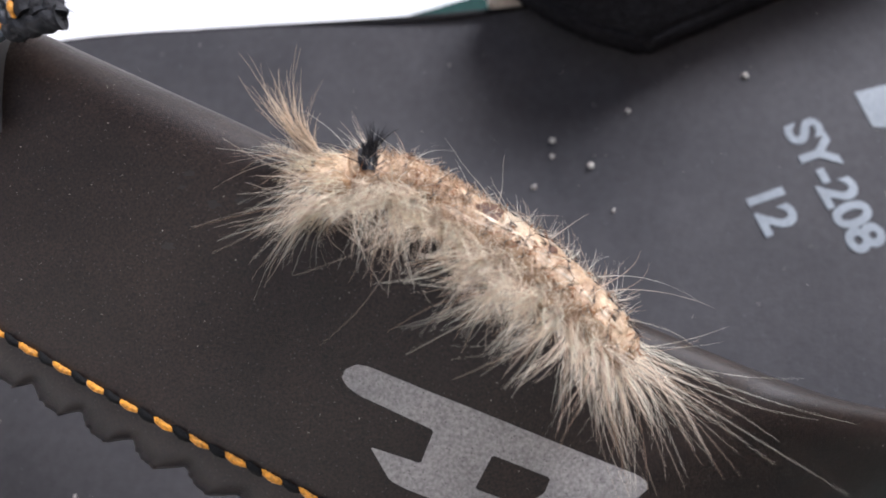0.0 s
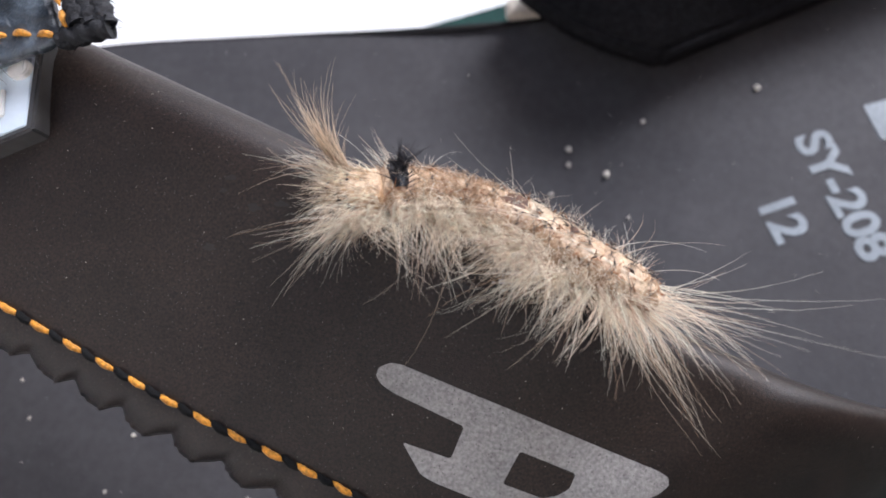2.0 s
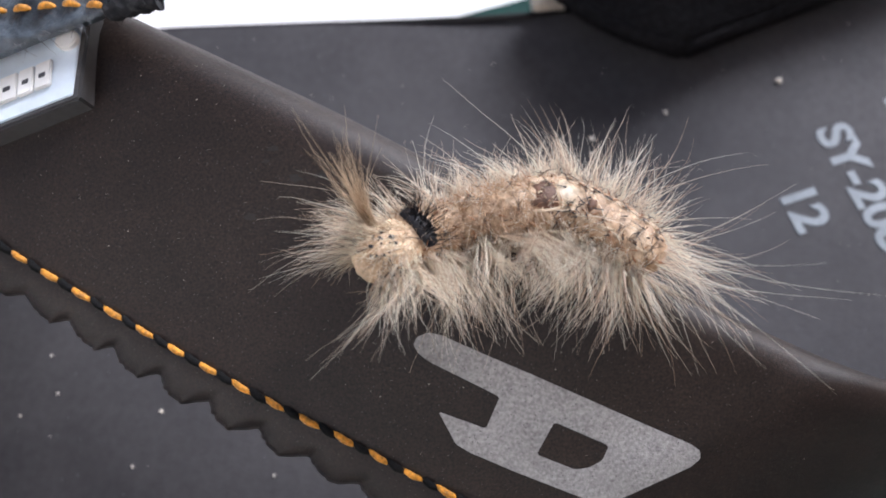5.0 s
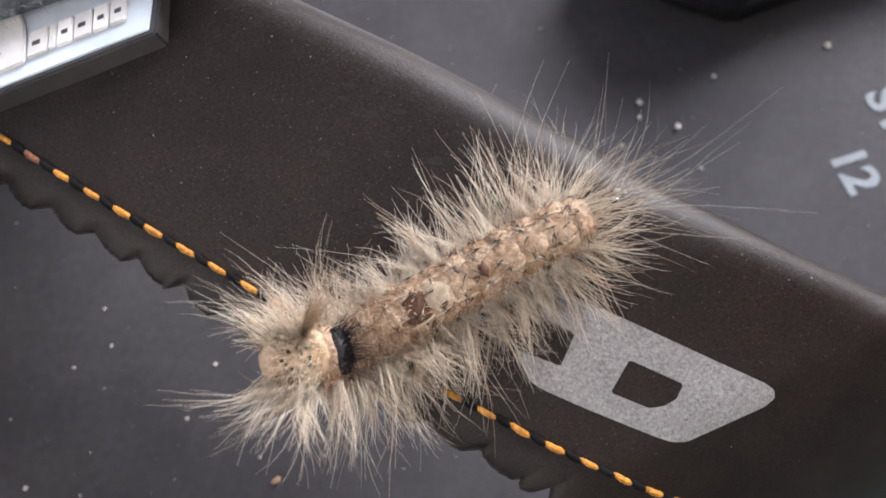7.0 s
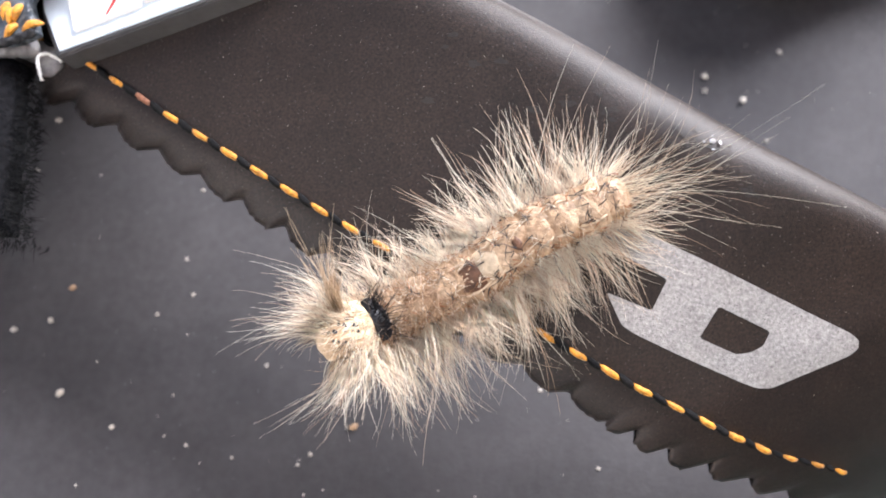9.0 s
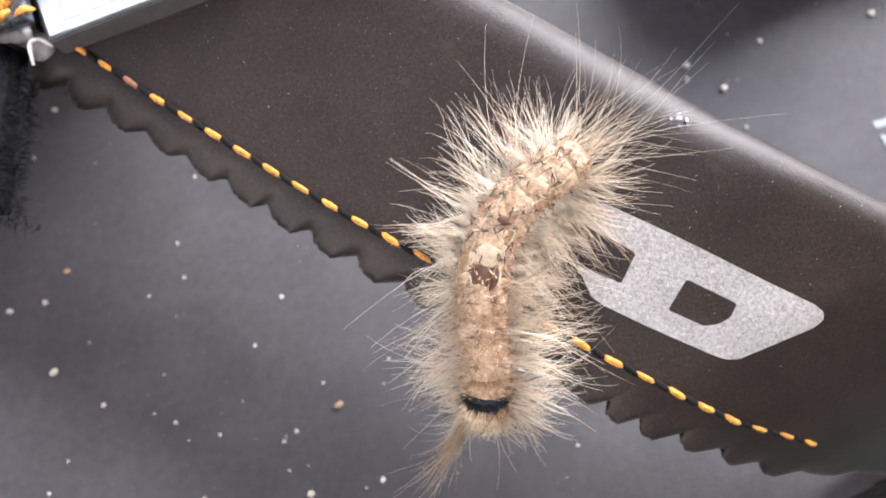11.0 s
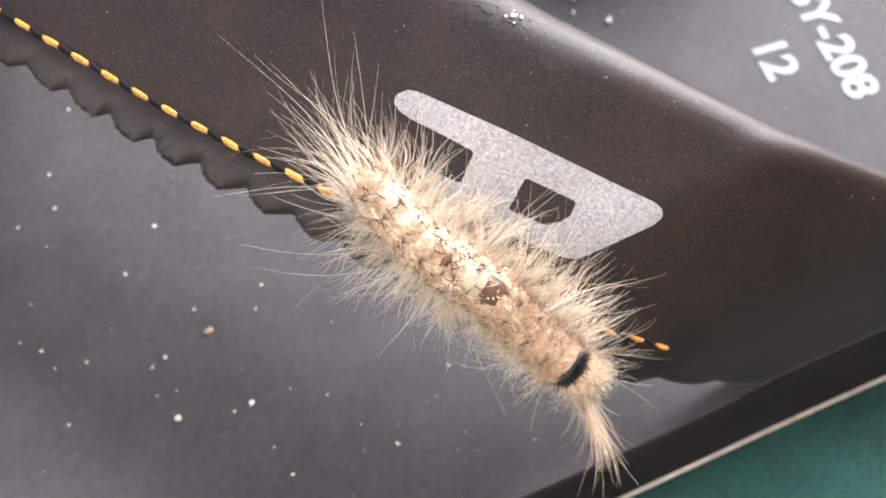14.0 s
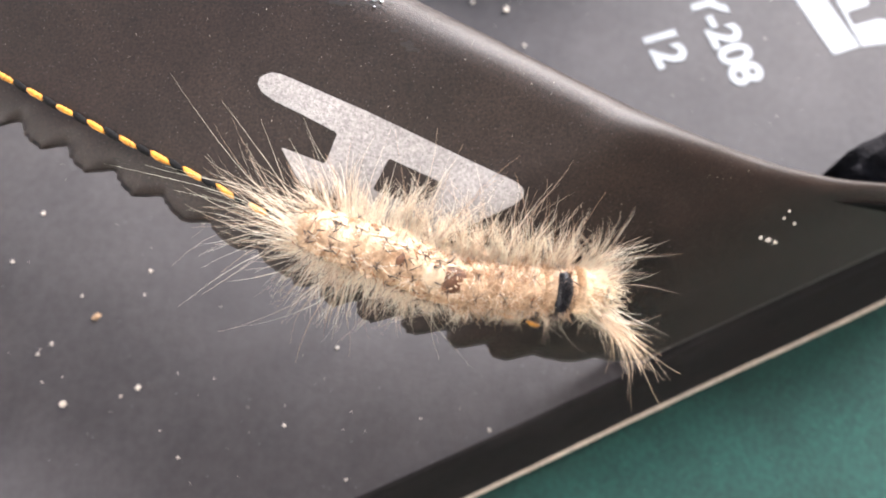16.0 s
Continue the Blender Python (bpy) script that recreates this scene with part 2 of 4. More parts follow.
# ---- sandal: the sole ----
left_side = curve_of([(-125, 60), (-118, 82), (-100, 101), (-70, 111), (-40, 111), (-8.4, 105), (15.7, 96.3), (42, 86.4), (60.7, 80.2), (95, 74), (130, 75), (155, 72), (172, 62), (178, 45)])
right_side = curve_of([(-125, 40), (-118, 18), (-100, -4), (-70, -12), (-40, -15), (0, -16.3), (60, -16.3), (100, -16.3), (130, -15), (155, -8), (172, 5), (178, 25)])


def sole_outline(grow=0.0, steps=90):
    pts = []
    us = [-125 + 303 * (0.5 - 0.5 * math.cos(math.pi * i / steps)) for i in range(steps + 1)]
    for u in us:
        pts.append((u, right_side(u)))
    for u in reversed(us):
        pts.append((u, left_side(u)))
    res = []
    for i, (u, v) in enumerate(pts):
        a, b = pts[i - 1], pts[(i + 1) % len(pts)]
        tx, ty = b[0] - a[0], b[1] - a[1]
        L = math.hypot(tx, ty) or 1
        res.append((u + grow * ty / L, v - grow * tx / L))
    return res


sandal = new("sandal")
tagged(sandal, "black sport sandal with grey footbed, wide strap and orange stitching", "sandal")
sandal.location = (0, 0, 0)


def ring_wall(levels, name, mat, label=""):
    """A closed band round the sole, from (grow, height) pairs, outermost last."""
    rings = [[(*from_uv(u, v), z) for u, v in sole_outline(g)] for g, z in levels]
    n = len(rings[0])
    verts = [v for r in rings for v in r]
    faces = []
    for k in range(len(rings) - 1):
        for i in range(n):
            a, b = k * n + i, k * n + (i + 1) % n
            faces.append((a, a + n, b + n, b))
    return mesh_of(name, verts, faces, mat, sandal, label)


def footbed():
    us = [-125 + 303 * (0.5 - 0.5 * math.cos(math.pi * i / 110)) for i in range(111)]
    rows = 60
    verts, faces = [], []
    for u in us:
        a, b = right_side(u) + 0.3, left_side(u) - 0.3
        for j in range(rows + 1):
            x, y = from_uv(u, a + (b - a) * j / rows)
            verts.append((x, y, dip(x, y)))
    for i in range(len(us) - 1):
        for j in range(rows):
            k = i * (rows + 1) + j
            faces.append((k, k + rows + 1, k + rows + 2, k + 1))
    ob = mesh_of("footbed", verts, faces, M_INSOLE, sandal, "worn dark grey foam footbed dusted with sand")
    return ob


bed = footbed()
ring_wall([(-0.6, -0.15), (-0.1, 0.05), (0.4, -0.3), (2.2, -4.5), (4.9, -12.8), (5.2, -13.5), (4.6, -13.9)], "midsole", M_WALL, "flared black rubber sidewall")
ring_wall([(4.2, -13.6), (5.55, -13.7), (5.8, -13.95), (5.8, -15.0), (5.55, -15.3), (4.0, -15.3)], "welt", M_TAN, "tan rubber edge line")
ring_wall([(5.0, -15.2), (5.2, -16.5), (0.0, -16.55)], "outsole", M_WALL)

# ---- sandal: the wide strap ----
ridge_p = curve_of([(-4, 92), (2, 76), (6, 65.5), (8, 60.6), (10, 56.4), (12, 53.6), (14, 51.4), (16, 49.6), (18, 48.1), (21, 46.4), (24, 45.5), (28, 44.7), (32, 44.0), (36, 43.4), (40, 43.1), (45, 42.9), (50, 43.2), (56, 43.6), (68, 43.8), (80, 43.7), (90, 44), (120, 45)])
pink_p = curve_of([(-4, 40), (1.25, 29.8), (3, 26.0), (5.25, 22.2), (7, 19.2), (10, 17.1), (13.25, 15.7), (16, 14.4), (18.5, 13.5), (21.5, 13.0), (30, 12.6), (45, 12.6), (60, 13.0), (78, 13.5), (120, 13.8)])
stitch_p = curve_of([(9, 21.4), (11.2, 19.9), (13.2, 18.5), (17.8, 16.7), (23, 15.7), (29, 15.2), (38, 14.9), (47, 14.6), (57, 14.9), (65.8, 15.3), (74.5, 15.9), (83.7, 16.8)])


def tooth(s):
    """The pinked edge: rounded teeth that lean to one side, between sharp notches."""
    pitch, tip = (4.79, 43.75) if s > 24 else (3.1, 13.25)
    k = math.floor((s - tip) / pitch)
    f = (s - tip) / pitch - k
    f = min(1, max(0, f + 0.06 * math.sin(5.3 * k) * math.sin(math.pi * f)))
    h = 1 - (f / 0.82) ** 2.2 if f < 0.82 else (f - 0.82) / 0.18
    h += 0.07 * math.sin(9.1 * s) * math.sin(3.7 * s)
    return (1.4 if s > 24 else 1.9) * (1 + 0.2 * math.sin(7.1 * k + 1.0)) * h


def wide_strap():
    ss = [0.8 + i * 0.3 for i in range(int(119.8 / 0.3))]
    inner = [0.0, 0.3, 0.7, 1.2, 1.8, 2.4]
    arcs = [math.radians(a) for a in (0, 15, 30, 45, 60, 75, 90, 110)]
    R = ROLL
    verts = []
    for s in ss:
        a, b = pink_p(s) - 0.8, ridge_p(s) + 1.3
        ps = [(a - tooth(s) * (1 - k / 2.4) + k, (-1.9 if s > 24 else -1.0) * (1 - k / 2.4) ** 3) for k in inner]
        start = a + 3
        n = 16
        for k in range(n):
            ps.append((start + (b - R - start) * k / n, 0.0))
        for g in arcs:
            ps.append((b - R + R * math.sin(g), -R * (1 - math.cos(g))))
        for p, dz in ps:
            x, y, z = on_strap(s, p, dz)
            verts.append((x, y, z))
    w = len(verts) // len(ss)
    faces = []
    for i in range(len(ss) - 1):
        for j in range(w - 1):
            k = i * w + j
            faces.append((k, k + 1, k + w + 1, k + w))
    ob = mesh_of("strap", verts, faces, M_STRAP, sandal, "wide black neoprene strap with a pinked edge and rolled edge")
    bm = bmesh.new()
    bm.from_mesh(ob.data)
    bmesh.ops.recalc_face_normals(bm, faces=bm.faces)
    if sum(f.normal.z for f in bm.faces) < 0:
        bmesh.ops.reverse_faces(bm, faces=bm.faces)
    bm.to_mesh(ob.data)
    bm.free()
    so = ob.modifiers.new("thickness", "SOLIDIFY")
    so.thickness, so.offset = 3.0 * MM, -1
    ob.data.materials.append(M_SHADED_EDGE)
    so.material_offset_rim = 1
    so.material_offset = 1
    return ob


strap = wide_strap()


def slot_lip():
    """A black lip that stands for the shadow gap at the strap's foot."""
    us = [46 + 2.5 * i for i in range(29)]
    verts, faces = [], []
    for u in us:
        k = min(1, max(0.04, (u - 50) / 16)) * min(1, max(0.04, (116 - u) / 6))
        for dv, z in ((-0.35, -0.5), (0.1, 1.0 * k), (1.6 * k, 3.0 * k), (3.6 * k + 0.2, 4.3 * k), (5.6 * k + 0.3, 3.4 * k), (6.0 * k + 0.3, -0.3)):
            verts.append((*from_uv(u, right_side(u) + dv), z))
    for i in range(len(us) - 1):
        for j in range(5):
            k = i * 6 + j
            faces.append((k, k + 6, k + 7, k + 1))
    mesh_of("slot_lip", verts, faces, M_WALL, sandal, "black lip standing for the shadow gap at the strap's foot")


slot_lip()


def capsule(length, width, height, name, mat, twist=0.0):
    """One stitch: a plump strand, tapered to both ends and bent down into the strap."""
    me = bpy.data.meshes.new(name)
    verts, faces = [], []
    n, m = 9, 8
    for i in range(n + 1):
        t = i / n * 2 - 1
        r = max(0.10, (1 - abs(t) ** 2.4)) ** 0.8
        for j in range(m):
            a = 2 * math.pi * j / m + twist * t
            lump = 1 + 0.09 * math.sin(3 * a + 9 * t)
            verts.append((t * length / 2 * MM, math.cos(a) * width / 2 * r * lump * MM, (math.sin(a) * height / 2 * r * lump - 0.55 * t * t + 0.15) * MM))
    for i in range(n):
        for j in range(m):
            k = i * m
            faces.append((k + j, k + (j + 1) % m, k + m + (j + 1) % m, k + m + j))
    faces += [tuple(range(m - 1, -1, -1)), tuple(range(n * m, n * m + m))]
    me.from_pydata(verts, [], faces)
    for p in me.polygons:
        p.use_smooth = True
    me.materials.append(mat)
    return me


def seam():
    # walk along the seam and set stitches at an even pitch
    orange, black = capsule(3.2, 0.72, 0.8, "stitch", M_ORANGE, 1.6), capsule(2.9, 0.84, 0.9, "stitch", M_THREAD, 1.0)
    pts = [Vector(on_strap(s, stitch_p(s))) for s in np.arange(9.3, 90, 0.1)]
    run, nxt, i = 0.0, 0.0, 0
    worn = [m.copy() for m in (orange,)][0]
    worn.materials[0] = M_WORN
    for a, b in zip(pts, pts[1:]):
        run += (b - a).length
        if run < nxt:
            continue
        nxt += 2.05
        s = S0 + a.x * V[0] + a.y * V[1]
        x = (b - a).normalized()
        z = strap_normal(s, stitch_p(s))
        y = z.cross(x).normalized()
        z = x.cross(y)
        rot = Matrix((x, y, z)).transposed().to_4x4() @ Matrix.Rotation((-0.05 if i % 2 == 0 else -0.2) + random.uniform(-0.07, 0.07), 4, "Z")
        ob = new("stitch", (worn if abs(s - 76.5) < 1.9 else orange) if i % 2 == 0 else black)
        ob.parent = strap
        c = a + z * (0.12 if i % 2 == 0 else 0.1)
        size = random.uniform(0.9, 1.08) * (1 if s > 14 else 0.8)
        ob.matrix_basis = Matrix.Translation(c * MM) @ rot @ Matrix.Diagonal((size, size, size, 1))
        i += 1


seam()


def draped(outline, holes, name, mat, parent, lift, label="", thick=0.2, follow=None):
    """A thin printed shape that follows the strap; outline and holes are given in s and p."""
    bm = bmesh.new()
    edges = []
    for loop in (outline, *holes):
        # every corner is eased a little
        eased = []
        for a, b, c in zip(loop[-1:] + loop[:-1], loop, loop[1:] + loop[:1]):
            for q, w in ((a, 1.0), (a, 0.45), (c, 0.45), (c, 1.0)):
                far = math.hypot(q[0] - b[0], q[1] - b[1])
                k = min(0.42, 0.3 * far) * w / max(far, 1e-6)
                eased.append((b[0] + (q[0] - b[0]) * k, b[1] + (q[1] - b[1]) * k))
        loop = eased
        dense = []
        for a, b in zip(loop, loop[1:] + loop[:1]):
            k = max(1, int(math.hypot(b[0] - a[0], b[1] - a[1]) / 0.7))
            dense += [(a[0] + (b[0] - a[0]) * i / k, a[1] + (b[1] - a[1]) * i / k) for i in range(k)]
        vs = [bm.verts.new((s, p, 0)) for s, p in dense]
        edges += [bm.edges.new((vs[i], vs[(i + 1) % len(vs)])) for i in range(len(vs))]
    bmesh.ops.triangle_fill(bm, use_beauty=True, edges=edges)
    for _ in range(3):
        long = [e for e in bm.edges if e.calc_length() > 1.2]
        if long:
            bmesh.ops.subdivide_edges(bm, edges=long, cuts=1)
            bmesh.ops.triangulate(bm, faces=bm.faces)
    for v in bm.verts:
        x, y, z = (follow or on_strap)(v.co.x, v.co.y, lift)
        v.co = (x * MM, y * MM, z * MM)
    bmesh.ops.recalc_face_normals(bm, faces=bm.faces)
    if sum(f.normal.z for f in bm.faces) < 0:
        bmesh.ops.reverse_faces(bm, faces=bm.faces)
    ob = finish(name, bm, mat, parent, label)
    if thick:
        so = ob.modifiers.new("thickness", "SOLIDIFY")
        so.thickness, so.offset = thick * MM, -1
    return ob


def stains():
    rnd = random.Random(21)
    for cs, cp, spread, count in [(66, 36, 1.4, 2), (58, 36, 2.6, 6), (52, 38, 1.8, 6), (46.2, 38.6, 1.2, 9), (39.8, 37.2, 1.0, 4), (62.5, 30.2, 0.3, 1)]:
        for _ in range(count):
            s, p, r = cs + rnd.gauss(0, spread), cp + rnd.gauss(0, 0.5 * spread), rnd.uniform(0.25, 0.75)
            n = 11
            loop = []
            for k in range(n):
                g = 2 * math.pi * k / n
                e = r * rnd.uniform(0.4, 1.15)
                loop.append((s + math.cos(g) * e, p + math.sin(g) * e * 0.8))
            draped(loop, [], "stain", M_STAIN, strap, 0.03, "damp dark stain", 0, on_roll)


stains()


draped([(43.5, 28.0), (43.6, 27.0), (43.0, 26.2), (42.0, 25.7), (40.8, 25.5), (34.8, 25.8), (32.6, 22.5), (36.1, 21.7), (32.5, 19.75), (31.2, 19.7), (27.7, 20.2), (22.4, 21.2), (21.2, 21.6),
        (20.6, 22.4), (20.55, 29.2), (20.9, 30.3), (21.6, 30.9), (22.6, 31.0), (28.0, 30.2), (38.4, 28.75), (42.8, 28.3)],
       [[(30.3, 26.3), (25.95, 26.95), (24.9, 25.4), (24.8, 24.2), (25.2, 23.3), (28.2, 22.75)]], "printed_emblem", M_PRINT, strap, 0.06, "speckled light grey printed emblem", 0)

# ---- sandal: print on the footbed ----
READ, RISE = (0.36, -0.933), (0.933, 0.36)


def print_text(body, x, y, size, spacing=1.0):
    cu = bpy.data.curves.new("print", "FONT")
    cu.body, cu.size, cu.extrude, cu.offset, cu.space_character = body, size * MM, 0.05 * MM, 0.032 * size * MM, spacing
    tmp = new("tmp", cu)
    bpy.context.view_layer.update()
    me = bpy.data.meshes.new_from_object(tmp.evaluated_get(bpy.context.evaluated_depsgraph_get()))
    bpy.data.objects.remove(tmp)
    for v in me.vertices:
        a, b, c = v.co / MM
        X, Y = x + a * READ[0] + b * RISE[0], y + a * READ[1] + b * RISE[1]
        v.co = (X * MM, Y * MM, (dip(X, Y) + 0.1 + c) * MM)
    me.materials.clear()
    me.materials.append(M_WHITE)
    ob = new("lettering", me)
    ob.parent = bed
    ob["label"] = "white printed lettering"
    return ob


print_text("SY-208", 62.0, 76.8, 8.2, 0.97)
print_text("12", 54.6, 65.6, 8.2, 0.97)


def flat_print(pts, name="printed_bar"):
    verts = [(x, y, dip(x, y) + 0.12) for x, y in pts] + [(x, y, dip(x, y) - 0.1) for x, y in pts]
    n = len(pts)
    faces = [tuple(range(n))] + [(i, i + n, (i + 1) % n + n, (i + 1) % n) for i in range(n)]
    return mesh_of(name, verts, faces, M_WHITE, bed, "white printed bar", smooth=False)


def heel_print():
    for loop in ([(74.3, 83.2), (76.2, 77), (81.6, 76.8), (88, 63), (93, 65), (88, 75.5), (84, 86)],
                 [(90, 75.2), (93.3, 65), (98.2, 66), (98.8, 71), (97, 71), (92.6, 69.3), (91.6, 72), (96, 74), (96, 80), (89, 79)]):
        flat_print(loop)


heel_print()


# ---- sandal: crossing strap, badge and the straps behind ----
def to_sp(x, y):
    return V[0] * x + V[1] * y + S0, P[0] * x + P[1] * y


def strands(name, rows, mat, parent, label=""):
    """Many fine tapered hairs in one mesh. Rows: root, direction, length, bend, radius, and if given a wave (vector, turns, phase) shared by a lock."""
    verts, faces = [], []
    for root, d, length, bend, r, *wave in rows:
        n = 9 if length > 3 else 5
        d = d.normalized()
        side = d.cross(Vector((0.31, 0.22, 0.92))).normalized()
        up = d.cross(side)
        base = len(verts)
        amp, rate, off = length * random.uniform(0.0, 0.03), random.uniform(3, 8), random.uniform(0, 6.3)
        for i in range(n + 1):
            t = i / n
            c = root + d * (length * t) + bend * (length * t * t) + side * (amp * t * math.sin(off + rate * t)) + up * (amp * t * math.cos(off + 1.3 * rate * t))
            if wave:
                w, turns, phase = wave[0]
                c = c + w * (length * t * math.sin(phase + turns * t))
            w = r * (1 - 0.8 * t)
            for k in range(3):
                a = 2.0944 * k
                q = c + side * (w * math.cos(a)) + up * (w * math.sin(a))
                verts.append((q.x, q.y, q.z))
        for i in range(n):
            for k in range(3):
                a, b = base + 3 * i + k, base + 3 * i + (k + 1) % 3
                faces.append((a, b, b + 3, a + 3))
    return mesh_of(name, verts, faces, mat, parent, label)


def rope(path, radius, name, mat, parent, jitter=0.0, m=8, label="", knit=0.0):
    verts, faces = [], []
    for i, c in enumerate(path):
        d = (path[min(i + 1, len(path) - 1)] - path[max(i - 1, 0)]).normalized()
        a = d.cross(Vector((0, 0, 1))).normalized()
        b = a.cross(d)
        for k in range(m):
            g = 2 * math.pi * k / m
            r = radius * (1 + random.uniform(-jitter, jitter) + knit * math.sin(0.8 * i + 2 * g))
            q = c + a * (r * math.cos(g)) + b * (r * math.sin(g))
            verts.append(tuple(q))
    for i in range(len(path) - 1):
        for k in range(m):
            p, q = i * m + k, i * m + (k + 1) % m
            faces.append((p, q, q + m, p + m))
    faces += [tuple(range(m)), tuple(range((len(path) - 1) * m, len(path) * m))]
    return mesh_of(name, verts, faces, mat, parent, label)


def dense(path, step):
    out = []
    for a, b in zip(path, path[1:]):
        k = max(1, int((b - a).length / step))
        out += [a + (b - a) * (i / k) for i in range(k)]
    return out + [path[-1]]


def cross_strap():
    outline = [(-33.8, 60.6), (-42.5, 83), (-62, 88), (-84, 72), (-84, 43.2), (-69, 44.8), (-65.4, 45.8), (-63.5, 46.4), (-65.0, 50.2), (-64.0, 52.5), (-58, 53.6), (-47.2, 56.2), (-42.8, 57.7), (-38.4, 59.0), (-35.5, 59.7)]
    ob = draped([to_sp(*q) for q in outline], [], "cross_strap", M_LEATHER, sandal, 5.0, "creased blue-grey leather strap with black knit binding")
    ob.modifiers["thickness"].thickness = 1.2 * MM

    def over(pts, lift):
        return [Vector((x, y, strap_z(*to_sp(x, y)) + lift)) for x, y in pts]

    for k, x in enumerate((-29.2, -30.6, -31.9)):
        rope(dense(over([(x, 61.8), (x - 3.3, 70), (x - 8.7, 84)], 3.9 + 0.35 * k), 0.2), 1.1, "binding", M_KNIT, ob, 0.025, 16, "black knit edge binding", 0.13)
    rope(dense(over([(-28.7, 61.7), (-31.5, 61.3), (-34.2, 60.8)], 4.0), 0.2), 1.15, "binding", M_KNIT, ob, 0.025, 16, "black knit edge binding", 0.12)
    me = capsule(2.5, 0.8, 0.75, "stitch", M_ORANGE, 1.2)
    for line in ([(-33.3, 61.9), (-34.3, 64.4), (-41.8, 82)], [(-34.9, 60.75), (-38.5, 61.2), (-47, 61.1), (-60.5, 55.5), (-65.6, 51.5)]):
        run = 2.0
        path = dense(over(line, 5.15), 0.4)
        for a, b in zip(path, path[1:]):
            run += (b - a).length
            if run > 2.5:
                run = 0.0
                st = new("stitch", me)
                st.parent = ob
                st.matrix_basis = Matrix.Translation(a * MM) @ (b - a).to_track_quat("X", "Z").to_matrix().to_4x4()
    # a clump of yellow stitches at the corner, and a dark cord along its edge
    big = capsule(2.6, 1.0, 0.9, "stitch", M_ORANGE, 1.2)
    for x, y, turn in ((-66.1, 49.0, 78), (-67.0, 48.6, 95), (-67.7, 49.3, 84), (-66.6, 46.9, 60), (-64.1, 47.3, 30)):
        st = new("stitch", big)
        st.parent = ob
        st.matrix_basis = pose(x * MM, y * MM, (strap_z(*to_sp(x, y)) + 5.2) * MM, 0, 0, turn)
    rope(dense(over([(-74, 43.9), (-69, 45.0), (-65.4, 46.0), (-63.7, 46.6)], 5.1), 0.2), 0.5, "cord", M_KNIT, ob, 0.05, 10, "dark twisted cord", 0.18)
    rows = []
    lip = dense(over([(-37.0, 84), (-28.4, 61.6), (-31.5, 60.4), (-34, 60)], 4.0), 0.3)
    for _ in range(140):
        a = random.choice(lip)
        d = Vector((random.gauss(0.3, 1), random.gauss(-0.3, 1), random.gauss(0.2, 0.8)))
        rows.append((a, d, random.uniform(0.6, 1.5), Vector((random.gauss(0, 0.3), random.gauss(0, 0.3), -0.2)), 0.07))
    tagged(strands("loose_fibre", rows, M_THREAD, ob), kind="stuff")
    # pale frayed threads along the cut edge of the leather
    rows = []
    edge = dense(over([(-34.6, 60.2), (-36.5, 58.9), (-42.8, 57.7), (-47, 56.2), (-58, 53.6), (-63, 51.2)], 5.0), 0.3)
    for k in range(90):
        a = random.choice(edge)
        rows.append((a, Vector((random.uniform(-1, 1), random.uniform(-0.7, 0.3), random.uniform(-0.2, 0.3))), random.uniform(0.7, 1.8), Vector((random.gauss(0, 0.5), random.gauss(0, 0.5), -0.3)), 0.05))
    tagged(strands("frayed_thread", rows, M_FRAY, ob, "pale frayed threads"), kind="stuff")
    return ob


cross_strap()


def pile_pad():
    """The thick black pile band that hangs out below the crossing strap."""
    verts, faces = [], []
    xs, ys = np.linspace(0, 1, 44), np.linspace(24.3, 46, 26)

    def rim(y):
        return -66.8 + (45 - y) * 0.17

    for f in xs:
        for y in ys:
            x = -98 + (rim(y) + 98) * f
            e = min(x + 98, rim(y) - x, y - 24.3, 46 - y)
            r = 2.2
            drop = r - math.sqrt(max(0, r * r - max(0, r - e) ** 2)) if e < r else 0
            verts.append((x + random.uniform(-0.25, 0.25), y + random.uniform(-0.25, 0.25), 35.4 - (46 - y) * 0.06 - drop * 1.6 + random.uniform(-0.12, 0.12)))
    w = len(ys)
    for i in range(len(xs) - 1):
        for j in range(w - 1):
            k = i * w + j
            faces.append((k, k + w, k + w + 1, k + 1))
    ob = mesh_of("pile_band", verts, faces, M_FUZZ, sandal, "thick black pile fastening band")
    so = ob.modifiers.new("thickness", "SOLIDIFY")
    so.thickness, so.offset = 8 * MM, -1
    rows = []
    for _ in range(1500):
        if random.random() < 0.6:
            y = random.uniform(25, 45.5)
            a, d = Vector((rim(y) - 0.2, y, random.uniform(28, 34.0))), Vector((1, random.gauss(0, 0.4), random.gauss(0, 0.4)))
        else:
            a, d = Vector((random.uniform(-97, -61), 24.6, random.uniform(27, 33))), Vector((random.gauss(0, 0.4), -1, random.gauss(0, 0.4)))
        rows.append((a, d, random.uniform(0.5, 1.3), Vector((random.gauss(0, 0.4), random.gauss(0, 0.4), random.gauss(0, 0.4))), 0.07))
    tagged(strands("pile_fibre", rows, M_THREAD, ob), kind="stuff")


pile_pad()


